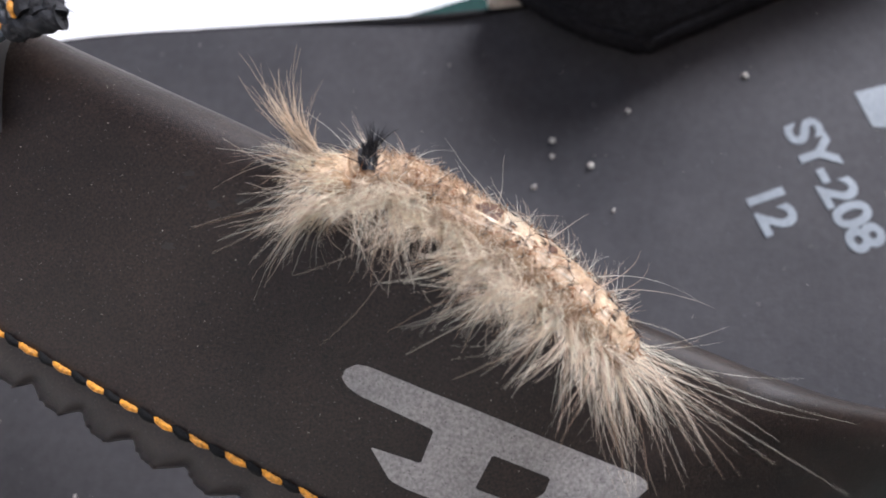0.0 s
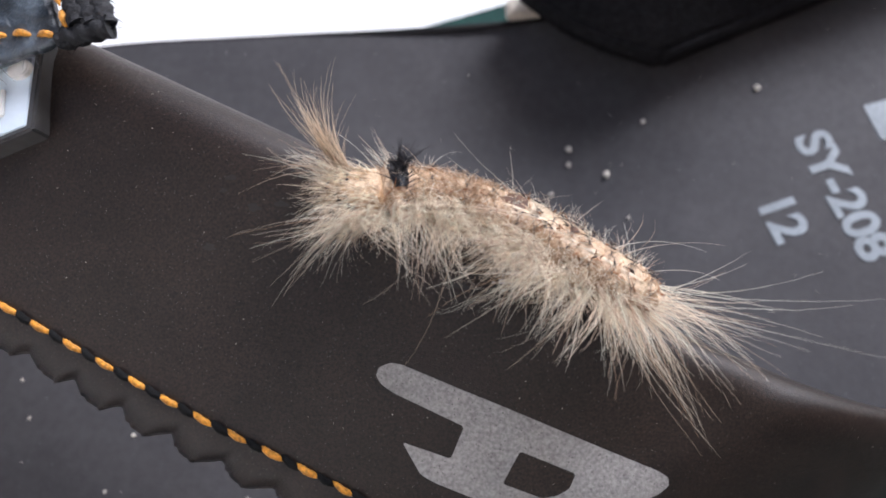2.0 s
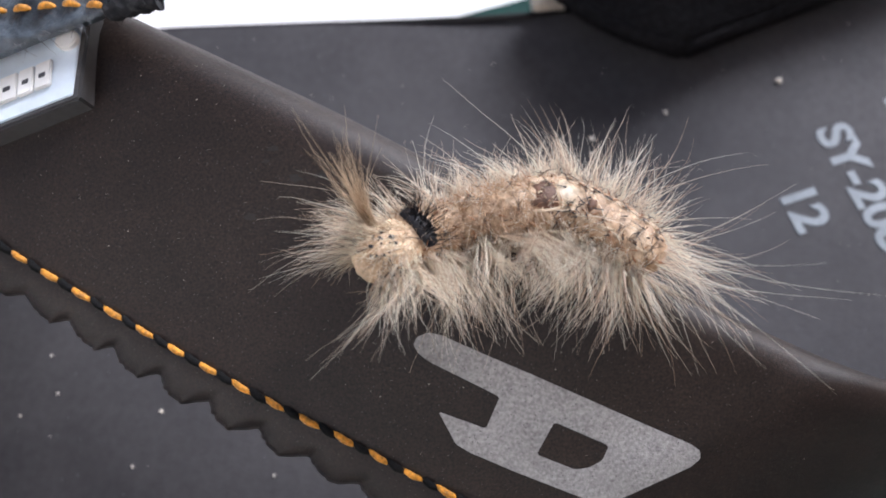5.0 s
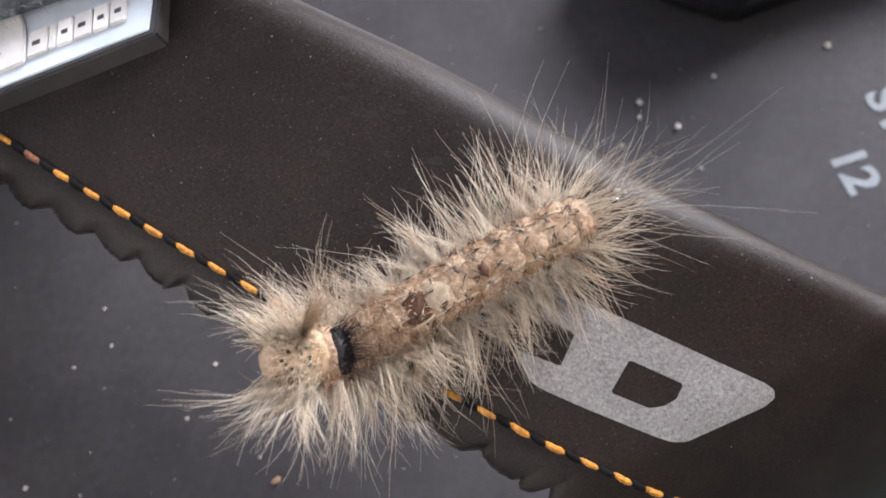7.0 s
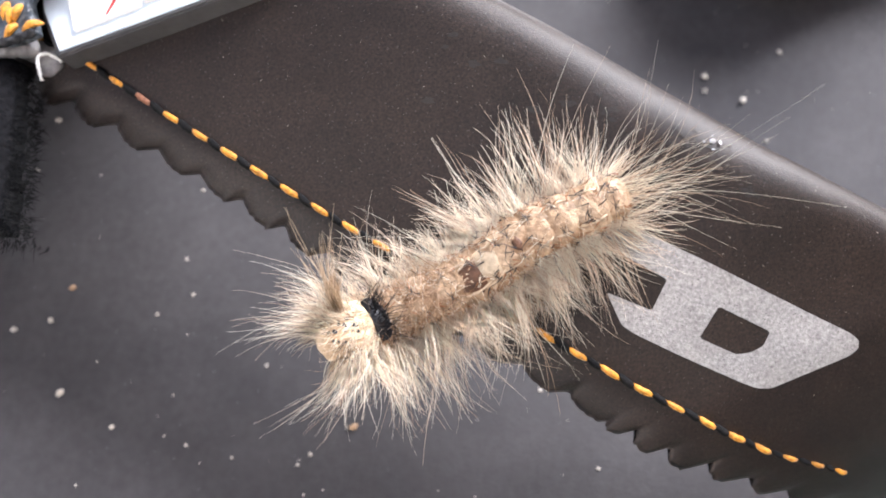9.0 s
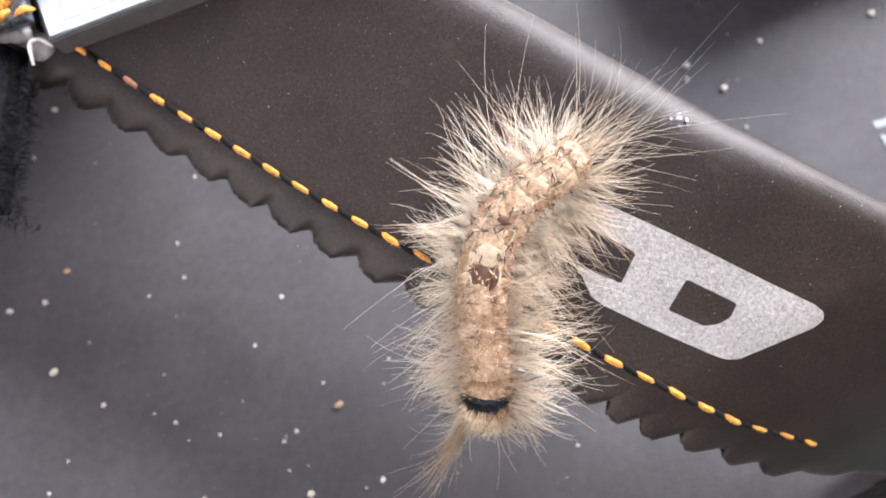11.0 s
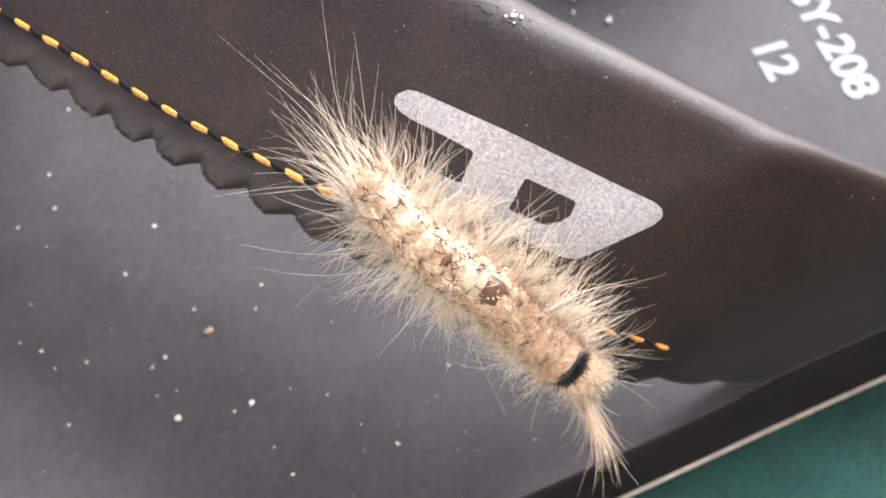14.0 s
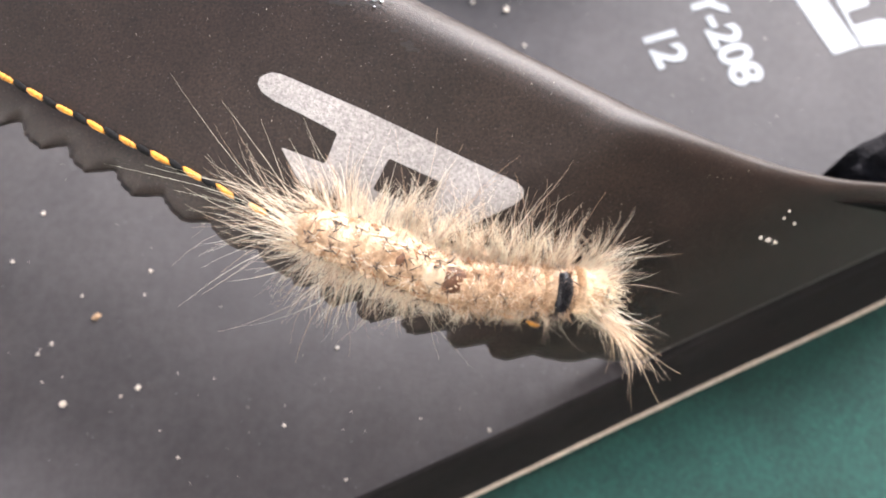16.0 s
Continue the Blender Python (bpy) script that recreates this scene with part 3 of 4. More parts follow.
def badge():
    """A raised plate, laid across the strap, with moulded marks."""
    a, b = Vector((-61.2, 45.2, 36.6)), Vector((-38.1, 52.9, 42.2))
    x = (b - a).normalized()
    y = Vector((-3.7, 9.2, 0.5))
    y = (y - x * y.dot(x)).normalized()
    z = x.cross(y)
    m = Matrix((x, y, z)).transposed().to_4x4()
    m.translation = a
    m = Matrix.Diagonal((MM, MM, MM, 1)) @ m @ Matrix.Diagonal((1 / MM, 1 / MM, 1 / MM, 1))
    L = (b - a).length

    def plate(outline, low, high, name, mat, parent, label="", bevel=0.2):
        ob = prism(outline, low, high, name, mat, parent, label, bevel)
        ob.data.transform(m)
        return ob

    base = plate([(-0.5, -0.6), (L + 0.6, -0.6), (L + 3.9, 9.2), (L + 3.6, 12), (-1.2, 12), (-1.7, 6)], -3.4, -0.15, "badge", M_BADGE_SIDE, sandal, "raised silver badge with a dark edge", 0.25)
    plate([(0, 0), (L, 0), (L + 3.1, 9.2), (L + 2.8, 11.2), (-0.9, 11.2), (-1.2, 6)], -0.3, 0.06, "face", M_BADGE, base, "silver blue face", 0.1)
    plate([(2.4, 1.4), (10.8, 1.5), (11.5, 5.6), (11.2, 8.8), (2.0, 8.8)], 0, 0.55, "panel", M_RAISED, base, "cream moulded panel", 0.15)
    px = 11.15
    for k, (w, h) in enumerate([(2.3, 2.9), (0.8, 2.9), (1.8, 2.9), (2.1, 2.9), (1.8, 2.9), (1.9, 2.9)]):
        low = 1.9
        plate([(px, low), (px + w, low), (px + w + 0.75, low + h), (px + 0.75, low + h)], 0.0, 0.55, "moulded_bar", M_RAISED, base, "", 0.12)
        if k != 1:
            for up in (1.1,):
                q = px + 0.65 + up * 0.19
                plate([(q, low + up), (q + w * 0.42, low + up), (q + w * 0.42 + 0.1, low + up + 0.5), (q + 0.1, low + up + 0.5)], 0.4, 0.58, "recess", M_BADGE_SIDE, base, "", 0)
        px += w + 0.22
    plate([(6.3, 1.9), (6.8, 1.9), (8.5, 3.7), (7.7, 3.7)], 0.4, 0.58, "red_stroke", M_RED, base, "red painted stroke", 0.08)
    plate([(L + 0.9 + 1.35 * math.cos(g), 6.2 + 1.1 * math.sin(g)) for g in [k * math.pi / 8 for k in range(16)]], 0, 0.9, "stud", M_RAISED, base, "round cream stud", 0.15)


badge()


def split_edge():
    """The worn grey end of the strap beside the badge, with glossy split welds."""
    draped([(85.7, 16.4), (84.3, 15.0), (83.9, 13.4), (84.7, 12.9), (86.0, 13.9), (88.0, 13.8), (88.8, 16.6)], [], "worn_patch", M_GREYEND, strap, 0.4, "worn grey end of the strap", 0.4)
    rope(dense([Vector(q) for q in ((-75, 44.2, 35.4), (-71, 45.0, 35.7), (-68, 45.6, 35.6), (-66.2, 46.1, 35.0), (-65.2, 46.9, 34.2))], 0.25), 0.95, "worn_roll", M_GREYEND, strap, 0.12, 12, "frayed grey roll at the strap's end")
    pts = [(-61.9, 45.3, 34.3), (-62.5, 45.6, 34.6), (-63.1, 45.8, 34.7), (-63.7, 46.05, 34.6), (-64.3, 46.0, 34.5), (-64.75, 45.7, 34.4), (-64.85, 45.2, 34.2), (-64.65, 44.5, 34.1), (-64.4, 43.8, 33.7), (-64.25, 43.2, 33.2)]
    rope(dense([Vector(q) for q in pts], 0.25), 0.22, "split_weld", M_RAISED, strap, 0.35, 7, "glossy pale split along the seam end")


split_edge()


def back_straps():
    a = prism([(16.5, 100.4), (20, 97.0), (22.5, 95.2), (25, 92.8), (28, 91.6), (31.2, 89.5), (35.0, 88.6), (39.6, 86.9), (42.5, 88.3), (46, 90.2), (50.5, 92.1), (56, 95.0), (62.5, 98.0), (80, 106.4), (124, 127.5), (118, 146), (74, 132), (30, 118)], 2.4, 8.6, "instep_strap", M_WEB, sandal, "thick black strap rising at the far side", 1.1, True)
    # unseen raised block; it and the outline past x=80 are added to shade the heel
    prism([(52, 100), (66, 104), (84, 112), (122, 130), (118, 142), (70, 126), (46, 110)], 8.4, 19, "strap_rise", M_WEB, a, "", 1.5, True)
    prism([(24, 100), (66, 103), (76, 108), (70, 124), (32, 114)], -12, 2.5, "strap_base", M_WEB, a, "", 2.0, True)
    # an added block stands for the tan welt that shows past the strap
    prism([(15.5, 98.0), (21.5, 99.0), (21.0, 102.6), (15.0, 101.6)], -1.5, 1.5, "pull_tab", M_TAN, a, "tan block standing for the welt's far edge", 0.5)
    prism([(79, 37), (86, 41.5), (96, 46), (112, 50), (124, 44), (104, 33), (92, 28)], -0.3, 13, "heel_strap", M_WEB, sandal, "black strap rising at the sole's edge", 2.5, True)


back_straps()


# ---- grains and dust ----
def lump(seed, name, mat):
    rnd = random.Random(seed)
    bm = bmesh.new()
    bmesh.ops.create_icosphere(bm, subdivisions=1, radius=0.5 * MM)
    sx, sy, sz = rnd.uniform(0.8, 1.2), rnd.uniform(0.8, 1.15), rnd.uniform(0.6, 0.8)
    for v in bm.verts:
        k = rnd.uniform(0.8, 1.15)
        v.co = Vector((v.co.x * sx * k, v.co.y * sy * k, v.co.z * sz * k))
    me = bpy.data.meshes.new(name)
    bm.to_mesh(me)
    bm.free()
    me.materials.append(mat)
    return me


def grains():
    pale = [lump(k, "sand_grain", M_GRAIN) for k in range(4)]
    tan = [lump(k + 9, "chip", M_CHIP) for k in range(2)]
    toe = [(-80.1, 55.8, 0.9), (-81.2, 46.7, 0.6), (-54.7, 45.4, 0.5), (-55.1, 33.9, 0.55), (-53, 28.4, 0.5), (-57.7, 25, 0.55), (-37.7, 26.5, 0.6), (-73, 22.8, 1.0), (-40.5, 18.7, 0.55),
           (-69, 12.5, 1.3), (-60.7, 8.3, 0.7), (-53.2, 7.7, 0.4), (-49.9, 6.7, 0.55), (-43.3, 5.5, 0.55), (-32.6, 6.8, 0.6), (-34.1, 5.3, 0.65), (-78, 21, 0.9), (-63.9, 0.2, 0.4)]
    ball = [(-20.6, 18.3, 0.5), (-29.7, 14, 0.5), (-19.6, 1.2, 0.8), (-21.8, -0.1, 0.5), (-29.3, -1.5, 0.95), (-43.9, -3.2, 0.5), (-65.4, -4.3, 0.55), (-20.9, 14.6, 0.4), (-1.1, 18.3, 0.6),
            (7.3, 8, 0.6), (0.9, -3.2, 0.5), (29.2, -2.8, 0.65), (-12.8, -8, 0.45), (9.9, -10.1, 0.5), (-35.9, -13.6, 0.4), (-14.2, 26.3, 0.6)]
    heel = [(26, 76, 1.0), (26, 73.3, 0.9), (32, 71, 1.1), (23, 68, 1.0), (57, 86, 1.1), (25, 98, 1.1), (38, 80, 0.8), (35, 63, 0.7)]
    for i, (x, y, d) in enumerate(toe + ball + heel):
        ob = new("sand_grain", pale[i % 4])
        ob.matrix_basis = pose(x * MM, y * MM, (dip(x, y) + 0.3 * d) * MM, 0, 0, i * 57) @ Matrix.Diagonal((d, d, d, 1))
        tagged(ob, "pale grain of sand lying on the grey footbed", "sand grain", "sand grains on the sandal")
    for i, (x, y, d) in enumerate([(-27, 11, 1.3), (-71, 28, 0.9)]):
        ob = new("grit_chip", tan[i])
        ob.matrix_basis = pose(x * MM, y * MM, 0.28 * d * MM, 0, 0, 30) @ Matrix.Diagonal((d * 1.3, d * 0.8, d * 0.8, 1))
        tagged(ob, "tan chip of grit lying on the grey footbed", "grit", "sand grains on the sandal")
    for i, (s, p, d) in enumerate([(7.1, 45.9, 0.8), (6.6, 46.6, 0.7), (7.6, 45.2, 0.6), (8.8, 48.9, 0.5), (7.5, 49.1, 0.5), (8.4, 48.2, 0.5)]):
        ob = new("sand_grain", pale[i % 4])
        x, y, z = on_roll(s, p, 0.2 * d)
        ob.matrix_basis = pose(x * MM, y * MM, z * MM, 0, 0, i * 71) @ Matrix.Diagonal((d, d, d, 1))
        tagged(ob, "pale grain of sand stuck to the black strap", "sand grain", "sand grains on the sandal")
    fl = [lump(k + 30, "glitter_flake", M_FLAKE) for k in range(2)]
    for i, (s, p, d) in enumerate([(45.6, 39.7, 0.75), (45.9, 39.2, 0.45), (45.2, 40.0, 0.55), (46.2, 40.3, 0.3), (44.8, 38.9, 0.3)]):
        ob = new("glitter_flake", fl[i % 2])
        x, y, z = on_roll(s, p, 0.15)
        ob.matrix_basis = pose(x * MM, y * MM, z * MM, 20, 10, i * 40) @ Matrix.Diagonal((d * 1.2, d * 0.9, d * 0.4, 1))
        tagged(ob, "shiny silver flake stuck to the black strap", "flake", "silver flakes")


grains()


def dust():
    rnd = random.Random(5)
    verts, faces = [], []

    def mote(c, r):
        k = len(verts)
        for d in ((1, 0, 0), (-0.6, 0.8, 0), (-0.6, -0.8, 0), (0, 0, 0.8), (0, 0, -0.5)):
            verts.append(tuple(c[i] + d[i] * r * rnd.uniform(0.6, 1.2) for i in range(3)))
        faces.extend([(k, k + 1, k + 3), (k + 1, k + 2, k + 3), (k + 2, k, k + 3), (k + 1, k, k + 4), (k + 2, k + 1, k + 4), (k, k + 2, k + 4)])

    for _ in range(420):
        x, y = rnd.uniform(-95, 110), rnd.uniform(-40, 112)
        u, v = x * U[0] + y * U[1], x * V[0] + y * V[1]
        if right_side(u) + 2 < v < left_side(u) - 2:
            mote((x, y, dip(x, y) + 0.05), rnd.choice((0.08, 0.1, 0.1, 0.14, 0.2)))
    for _ in range(320):
        s = 3 + 81 * rnd.random() ** 0.7
        p = pink_p(s) + 1 + (ridge_p(s) - 2.5 - pink_p(s)) * rnd.random() ** 0.6
        mote(on_roll(s, p, 0.03), rnd.choice((0.03, 0.03, 0.04, 0.04, 0.05, 0.06, 0.09)))
    ob = mesh_of("dust", verts, faces, M_GRAIN, None, smooth=False)
    tagged(ob, "fine pale dust scattered over footbed and strap", "dust", kind="stuff")


dust()

# ---- caterpillar ----
# place of head, black band, brown patch, hind body and tail, in the strap's s and p, by the second
CRAWL = [
    (0, (59.3, 39.8), (57.3, 42.8), (48.6, 42.9), (41.1, 41.5), (32.8, 39.1)),
    (0.5, (59.1, 39.2), (56.8, 42.3), (48.9, 42.9), (41.0, 41.4), (33.0, 39.3)),
    (1, (58.8, 39.3), (57.0, 42.7), (49.4, 43.4), (41.6, 41.6), (32.9, 39.2)),
    (1.5, (58.4, 39.0), (57.2, 42.6), (49.1, 43.0), (42.3, 42.9), (35.9, 42.9)),
    (2, (58.4, 38.2), (56.7, 41.6), (49.9, 43.8), (43.3, 43.3), (37.3, 43.2)),
    (2.5, (57.5, 38.1), (56.4, 42.2), (50.1, 44.0), (43.5, 43.6), (37.8, 43.7)),
    (3, (56.2, 37.7), (56.2, 41.9), (50.3, 43.8), (44.2, 44.1), (37.3, 43.3)),
    (4.25, (51.5, 32.5), (52.6, 37.0), (49.6, 43.0), (44.9, 44.0), (39.2, 43.8)),
    (5.5, (46.4, 26.5), (48.2, 31.2), (48.4, 41.7), (45.3, 43.5), (40.9, 44.0)),
    (6, (46.0, 22.6), (46.4, 25.9), (48.6, 37.2), (47.7, 41.6), (43.8, 43.0)),
    (6.5, (43.8, 14.4), (43.9, 18.1), (44.5, 26.8), (45.1, 34.3), (43.9, 40.4)),
    (7, (42.1, 8.1), (42.3, 11.7), (43.0, 20.0), (43.6, 28.1), (43.9, 34.9)),
    (7.5, (44.3, 5.8), (43.2, 8.8), (42.3, 17.7), (43.6, 24.4), (43.6, 31.3)),
    (8, (48.0, 6.6), (45.9, 8.3), (43.3, 15.8), (44.2, 22.4), (44.2, 29.9)),
    (8.2, (50.0, 9.5), (47.8, 11.7), (42.8, 16.6), (43.2, 22.7), (43.1, 30.2)),
    (9.25, (37.5, 0.8), (39.6, 4.6), (42.2, 15.2), (44.0, 22.2), (44.1, 29.8)),
    (10.3, (30.4, 2.2), (33.7, 4.6), (40.5, 15.8), (43.9, 23.4), (45.2, 30.2)),
    (10.5, (27.8, 2.6), (32.2, 5.8), (40.3, 15.6), (43.8, 23.0), (45.2, 30.1)),
    (11, (26.4, 4.4), (28.6, 6.4), (38.4, 15.2), (43.6, 22.9), (45.6, 30.3)),
    (11.5, (21.2, 5.6), (24.8, 6.4), (35.2, 12.8), (41.8, 20.2), (46.6, 28.2)),
    (12, (17.2, 3.1), (21.5, 6.2), (31.7, 12.1), (39.0, 18.0), (45.8, 26.5)),
    (12.5, (16.8, 7.8), (20.1, 8.9), (31.4, 13.8), (38.8, 17.7), (45.7, 26.5)),
    (13, (13.6, 10.6), (16.8, 10.5), (26.0, 13.0), (33.3, 15.8), (41.6, 20.2)),
    (13.5, (10.7, 13.5), (14.2, 13.0), (23.4, 12.9), (29.7, 14.9), (36.4, 16.9)),
    (14, (9.3, 14.1), (12.2, 13.0), (20.9, 13.9), (27.2, 14.4), (36.1, 16.9)),
    (14.5, (10.9, 19.8), (14.7, 17.2), (21.0, 14.1), (28.3, 15.3), (36.5, 17.0)),
    (15, (12.0, 21.0), (13.9, 18.3), (21.2, 15.0), (27.4, 14.5), (35.2, 15.6)),
    (15.5, (10.9, 24.4), (13.2, 21.3), (18.2, 16.5), (24.1, 15.8), (30.3, 14.8)),
    (16, (8.8, 28.0), (11.2, 24.5), (16.3, 18.6), (21.4, 16.8), (27.0, 15.1)),
]
KNOTS = (0.0, 0.13, 0.435, 0.737, 1.0)
LEAN = curve_of([(0, 1.25), (3, 1.15), (5.5, 0.22), (6.5, 0.05), (7.5, 0.0), (16, 0.0)])
# how far the head is bent down over the strap's edge, in millimetres
NOD = curve_of([(0, 0), (10.3, 0.5), (10.6, 2.5), (11, 9.0), (11.4, 2.5), (12, 0), (13.4, 0), (14, 4.0), (14.4, 0), (16, 0)])
PLACES = [0.035, 0.13, 0.215, 0.295, 0.37, 0.445, 0.52, 0.595, 0.67, 0.745, 0.82, 0.895, 0.965]
GIRTH = [3.0, 2.95, 2.9, 2.9, 3.0, 3.1, 3.15, 3.15, 3.15, 3.1, 3.0, 2.85, 2.45]


def spine(row, f):
    """The pose of the body at the share f of its length, head first."""
    t, knots = row[0], row[1:]
    s_at, p_at = curve_of(list(zip(KNOTS, [k[0] for k in knots]))), curve_of(list(zip(KNOTS, [k[1] for k in knots])))

    def place(g):
        # over the rolled edge the body lies lower and further back
        s, p = s_at(g), p_at(g)
        q = Vector(on_strap(s, p, 2.7 - NOD(t) * max(0, 1 - g / 0.2) ** 1.4))
        return q + (q - Vector((4, 12, 115))) * (0.5 * fall(s, p) / (115 - q.z))

    a, b = place(max(0, f - 0.03)), place(min(1, f + 0.03))
    x = (a - b).normalized()
    n = (strap_normal(s_at(f), p_at(f)) + Vector((0, 0, 0.6)) + Vector((0.419, 0.908, 0)) * LEAN(t) * 1.6).normalized()
    y = n.cross(x).normalized()
    z = x.cross(y)
    m = Matrix((x, y, z)).transposed().to_4x4()
    m.translation = place(f) * MM
    return m


def barrel(r, half, name, mat, front=0.8, back=0.85, squash=0.92, seed=0, knobs=True):
    """One body segment: a rounded ring with folds and side warts; x is forwards, z up."""
    rnd = random.Random(seed)
    verts, faces = [], []
    n, m = 12, 26
    for i in range(n + 1):
        t = i / n * 2 - 1
        k = (front if t > 0 else back)
        rr = r * (1 - (1 - k) * abs(t) ** 2.2)
        if abs(t) > 0.86 and knobs:
            rr *= 0.86
        for j in range(m):
            a = 2 * math.pi * j / m
            wart = 0.0
            if knobs:
                for g in (radians(38), radians(142), radians(-12), radians(192)):
                    d = math.atan2(math.sin(a - g), math.cos(a - g))
                    wart += 0.08 * r * math.exp(-(d / 0.26) ** 2 - (t / 0.45) ** 2)
            q = rr + wart + rnd.uniform(-0.045, 0.045) * r
            verts.append((t * half, math.cos(a) * q, math.sin(a) * q * squash))
    for i in range(n):
        for j in range(m):
            k = i * m
            faces.append((k + j, k + m + j, k + m + (j + 1) % m, k + (j + 1) % m))
    faces += [tuple(range(m)), tuple(range(n * m + m - 1, n * m - 1, -1))]
    return mesh_of(name, verts, faces, mat)


def fan(rnd, r, half, side, count, low, high, sweep=0.0, spread=0.55, lift=0.05, radius=0.045, zone=(-0.6, 0.1)):
    """Side hairs in wavy locks that spread from a wart low on the flank; each lock narrows to its tip."""
    rows = []
    size = 11
    for _ in range(max(1, count // size)):
        el0, az0 = rnd.gauss(lift, 0.2), rnd.gauss(sweep, spread)
        axis = Vector((math.sin(az0), side * math.cos(az0) * math.cos(el0), math.sin(el0)))
        curl = Vector((rnd.gauss(0.12 if sweep < 0 else -0.12, 0.26), side * rnd.gauss(-0.04, 0.12), -rnd.uniform(0.05, 0.55)))
        across = axis.cross(Vector((0, 0, 1))).normalized()
        wave = (across * rnd.gauss(0, 0.06) + Vector((0, 0, rnd.gauss(0, 0.04))), rnd.uniform(2.5, 5.5), rnd.uniform(0, 6.3))
        x0 = rnd.uniform(-0.7, 0.7) * half
        h0 = rnd.uniform(*zone)
        reach = low + (high - low) * rnd.random() ** 1.3
        tight = rnd.uniform(0.75, 1.1)
        for _ in range(size):
            h = max(-0.85, min(0.85, h0 + rnd.gauss(0, 0.1)))
            root = Vector((x0 + rnd.gauss(0, 0.26), side * r * math.sqrt(1 - h * h) * 0.97, r * h))
            d = axis + Vector((rnd.gauss(0, 0.15), side * rnd.gauss(0, 0.1), rnd.gauss(0, 0.15)))
            stray = rnd.random() < 0.08
            bend = curl * rnd.uniform(0.7, 1.3) - (d - axis) * (0.0 if stray else tight) + Vector((rnd.gauss(0, 0.07), rnd.gauss(0, 0.07), rnd.gauss(0, 0.07)))
            rows.append((root, d, reach * (rnd.uniform(0.95, 1.3) if stray else rnd.uniform(0.55, 1.03)), bend, radius * rnd.uniform(0.6, 1.15), wave))
    return rows


def flap_mesh(w=1.15, depth=1.5):
    """A pale domed three-cornered scale at the side of a segment; its tip points outwards."""
    verts, faces = [], []
    n = 6
    for i in range(n + 1):
        t = i / n
        wide = w * (1 - t) ** 0.85 + 0.06
        for j in range(n + 1):
            q = j / n * 2 - 1
            verts.append(((q * wide + 0.12 * t) * MM, depth * t * MM, (0.24 * (1 - q * q) * (1 - 0.5 * t) - 0.62 * t * t) * MM))
    for i in range(n):
        for j in range(n):
            k = i * (n + 1) + j
            faces.append((k, k + 1, k + n + 2, k + n + 1))
    top = len(verts)
    verts += [(x, y, z - 0.16 * MM) for x, y, z in verts]
    faces += [tuple(q + top for q in reversed(f)) for f in faces]
    rim = [j for j in range(n + 1)] + [i * (n + 1) + n for i in range(1, n + 1)] + [n * (n + 1) + j for j in range(n - 1, -1, -1)] + [i * (n + 1) for i in range(n - 1, 0, -1)]
    faces += [(a, a + top, b + top, b) for a, b in zip(rim, rim[1:] + rim[:1])]
    me = bpy.data.meshes.new("flap")
    me.from_pydata(verts, [], faces)
    for p in me.polygons:
        p.use_smooth = True
    me.materials.append(M_SCALE)
    return me


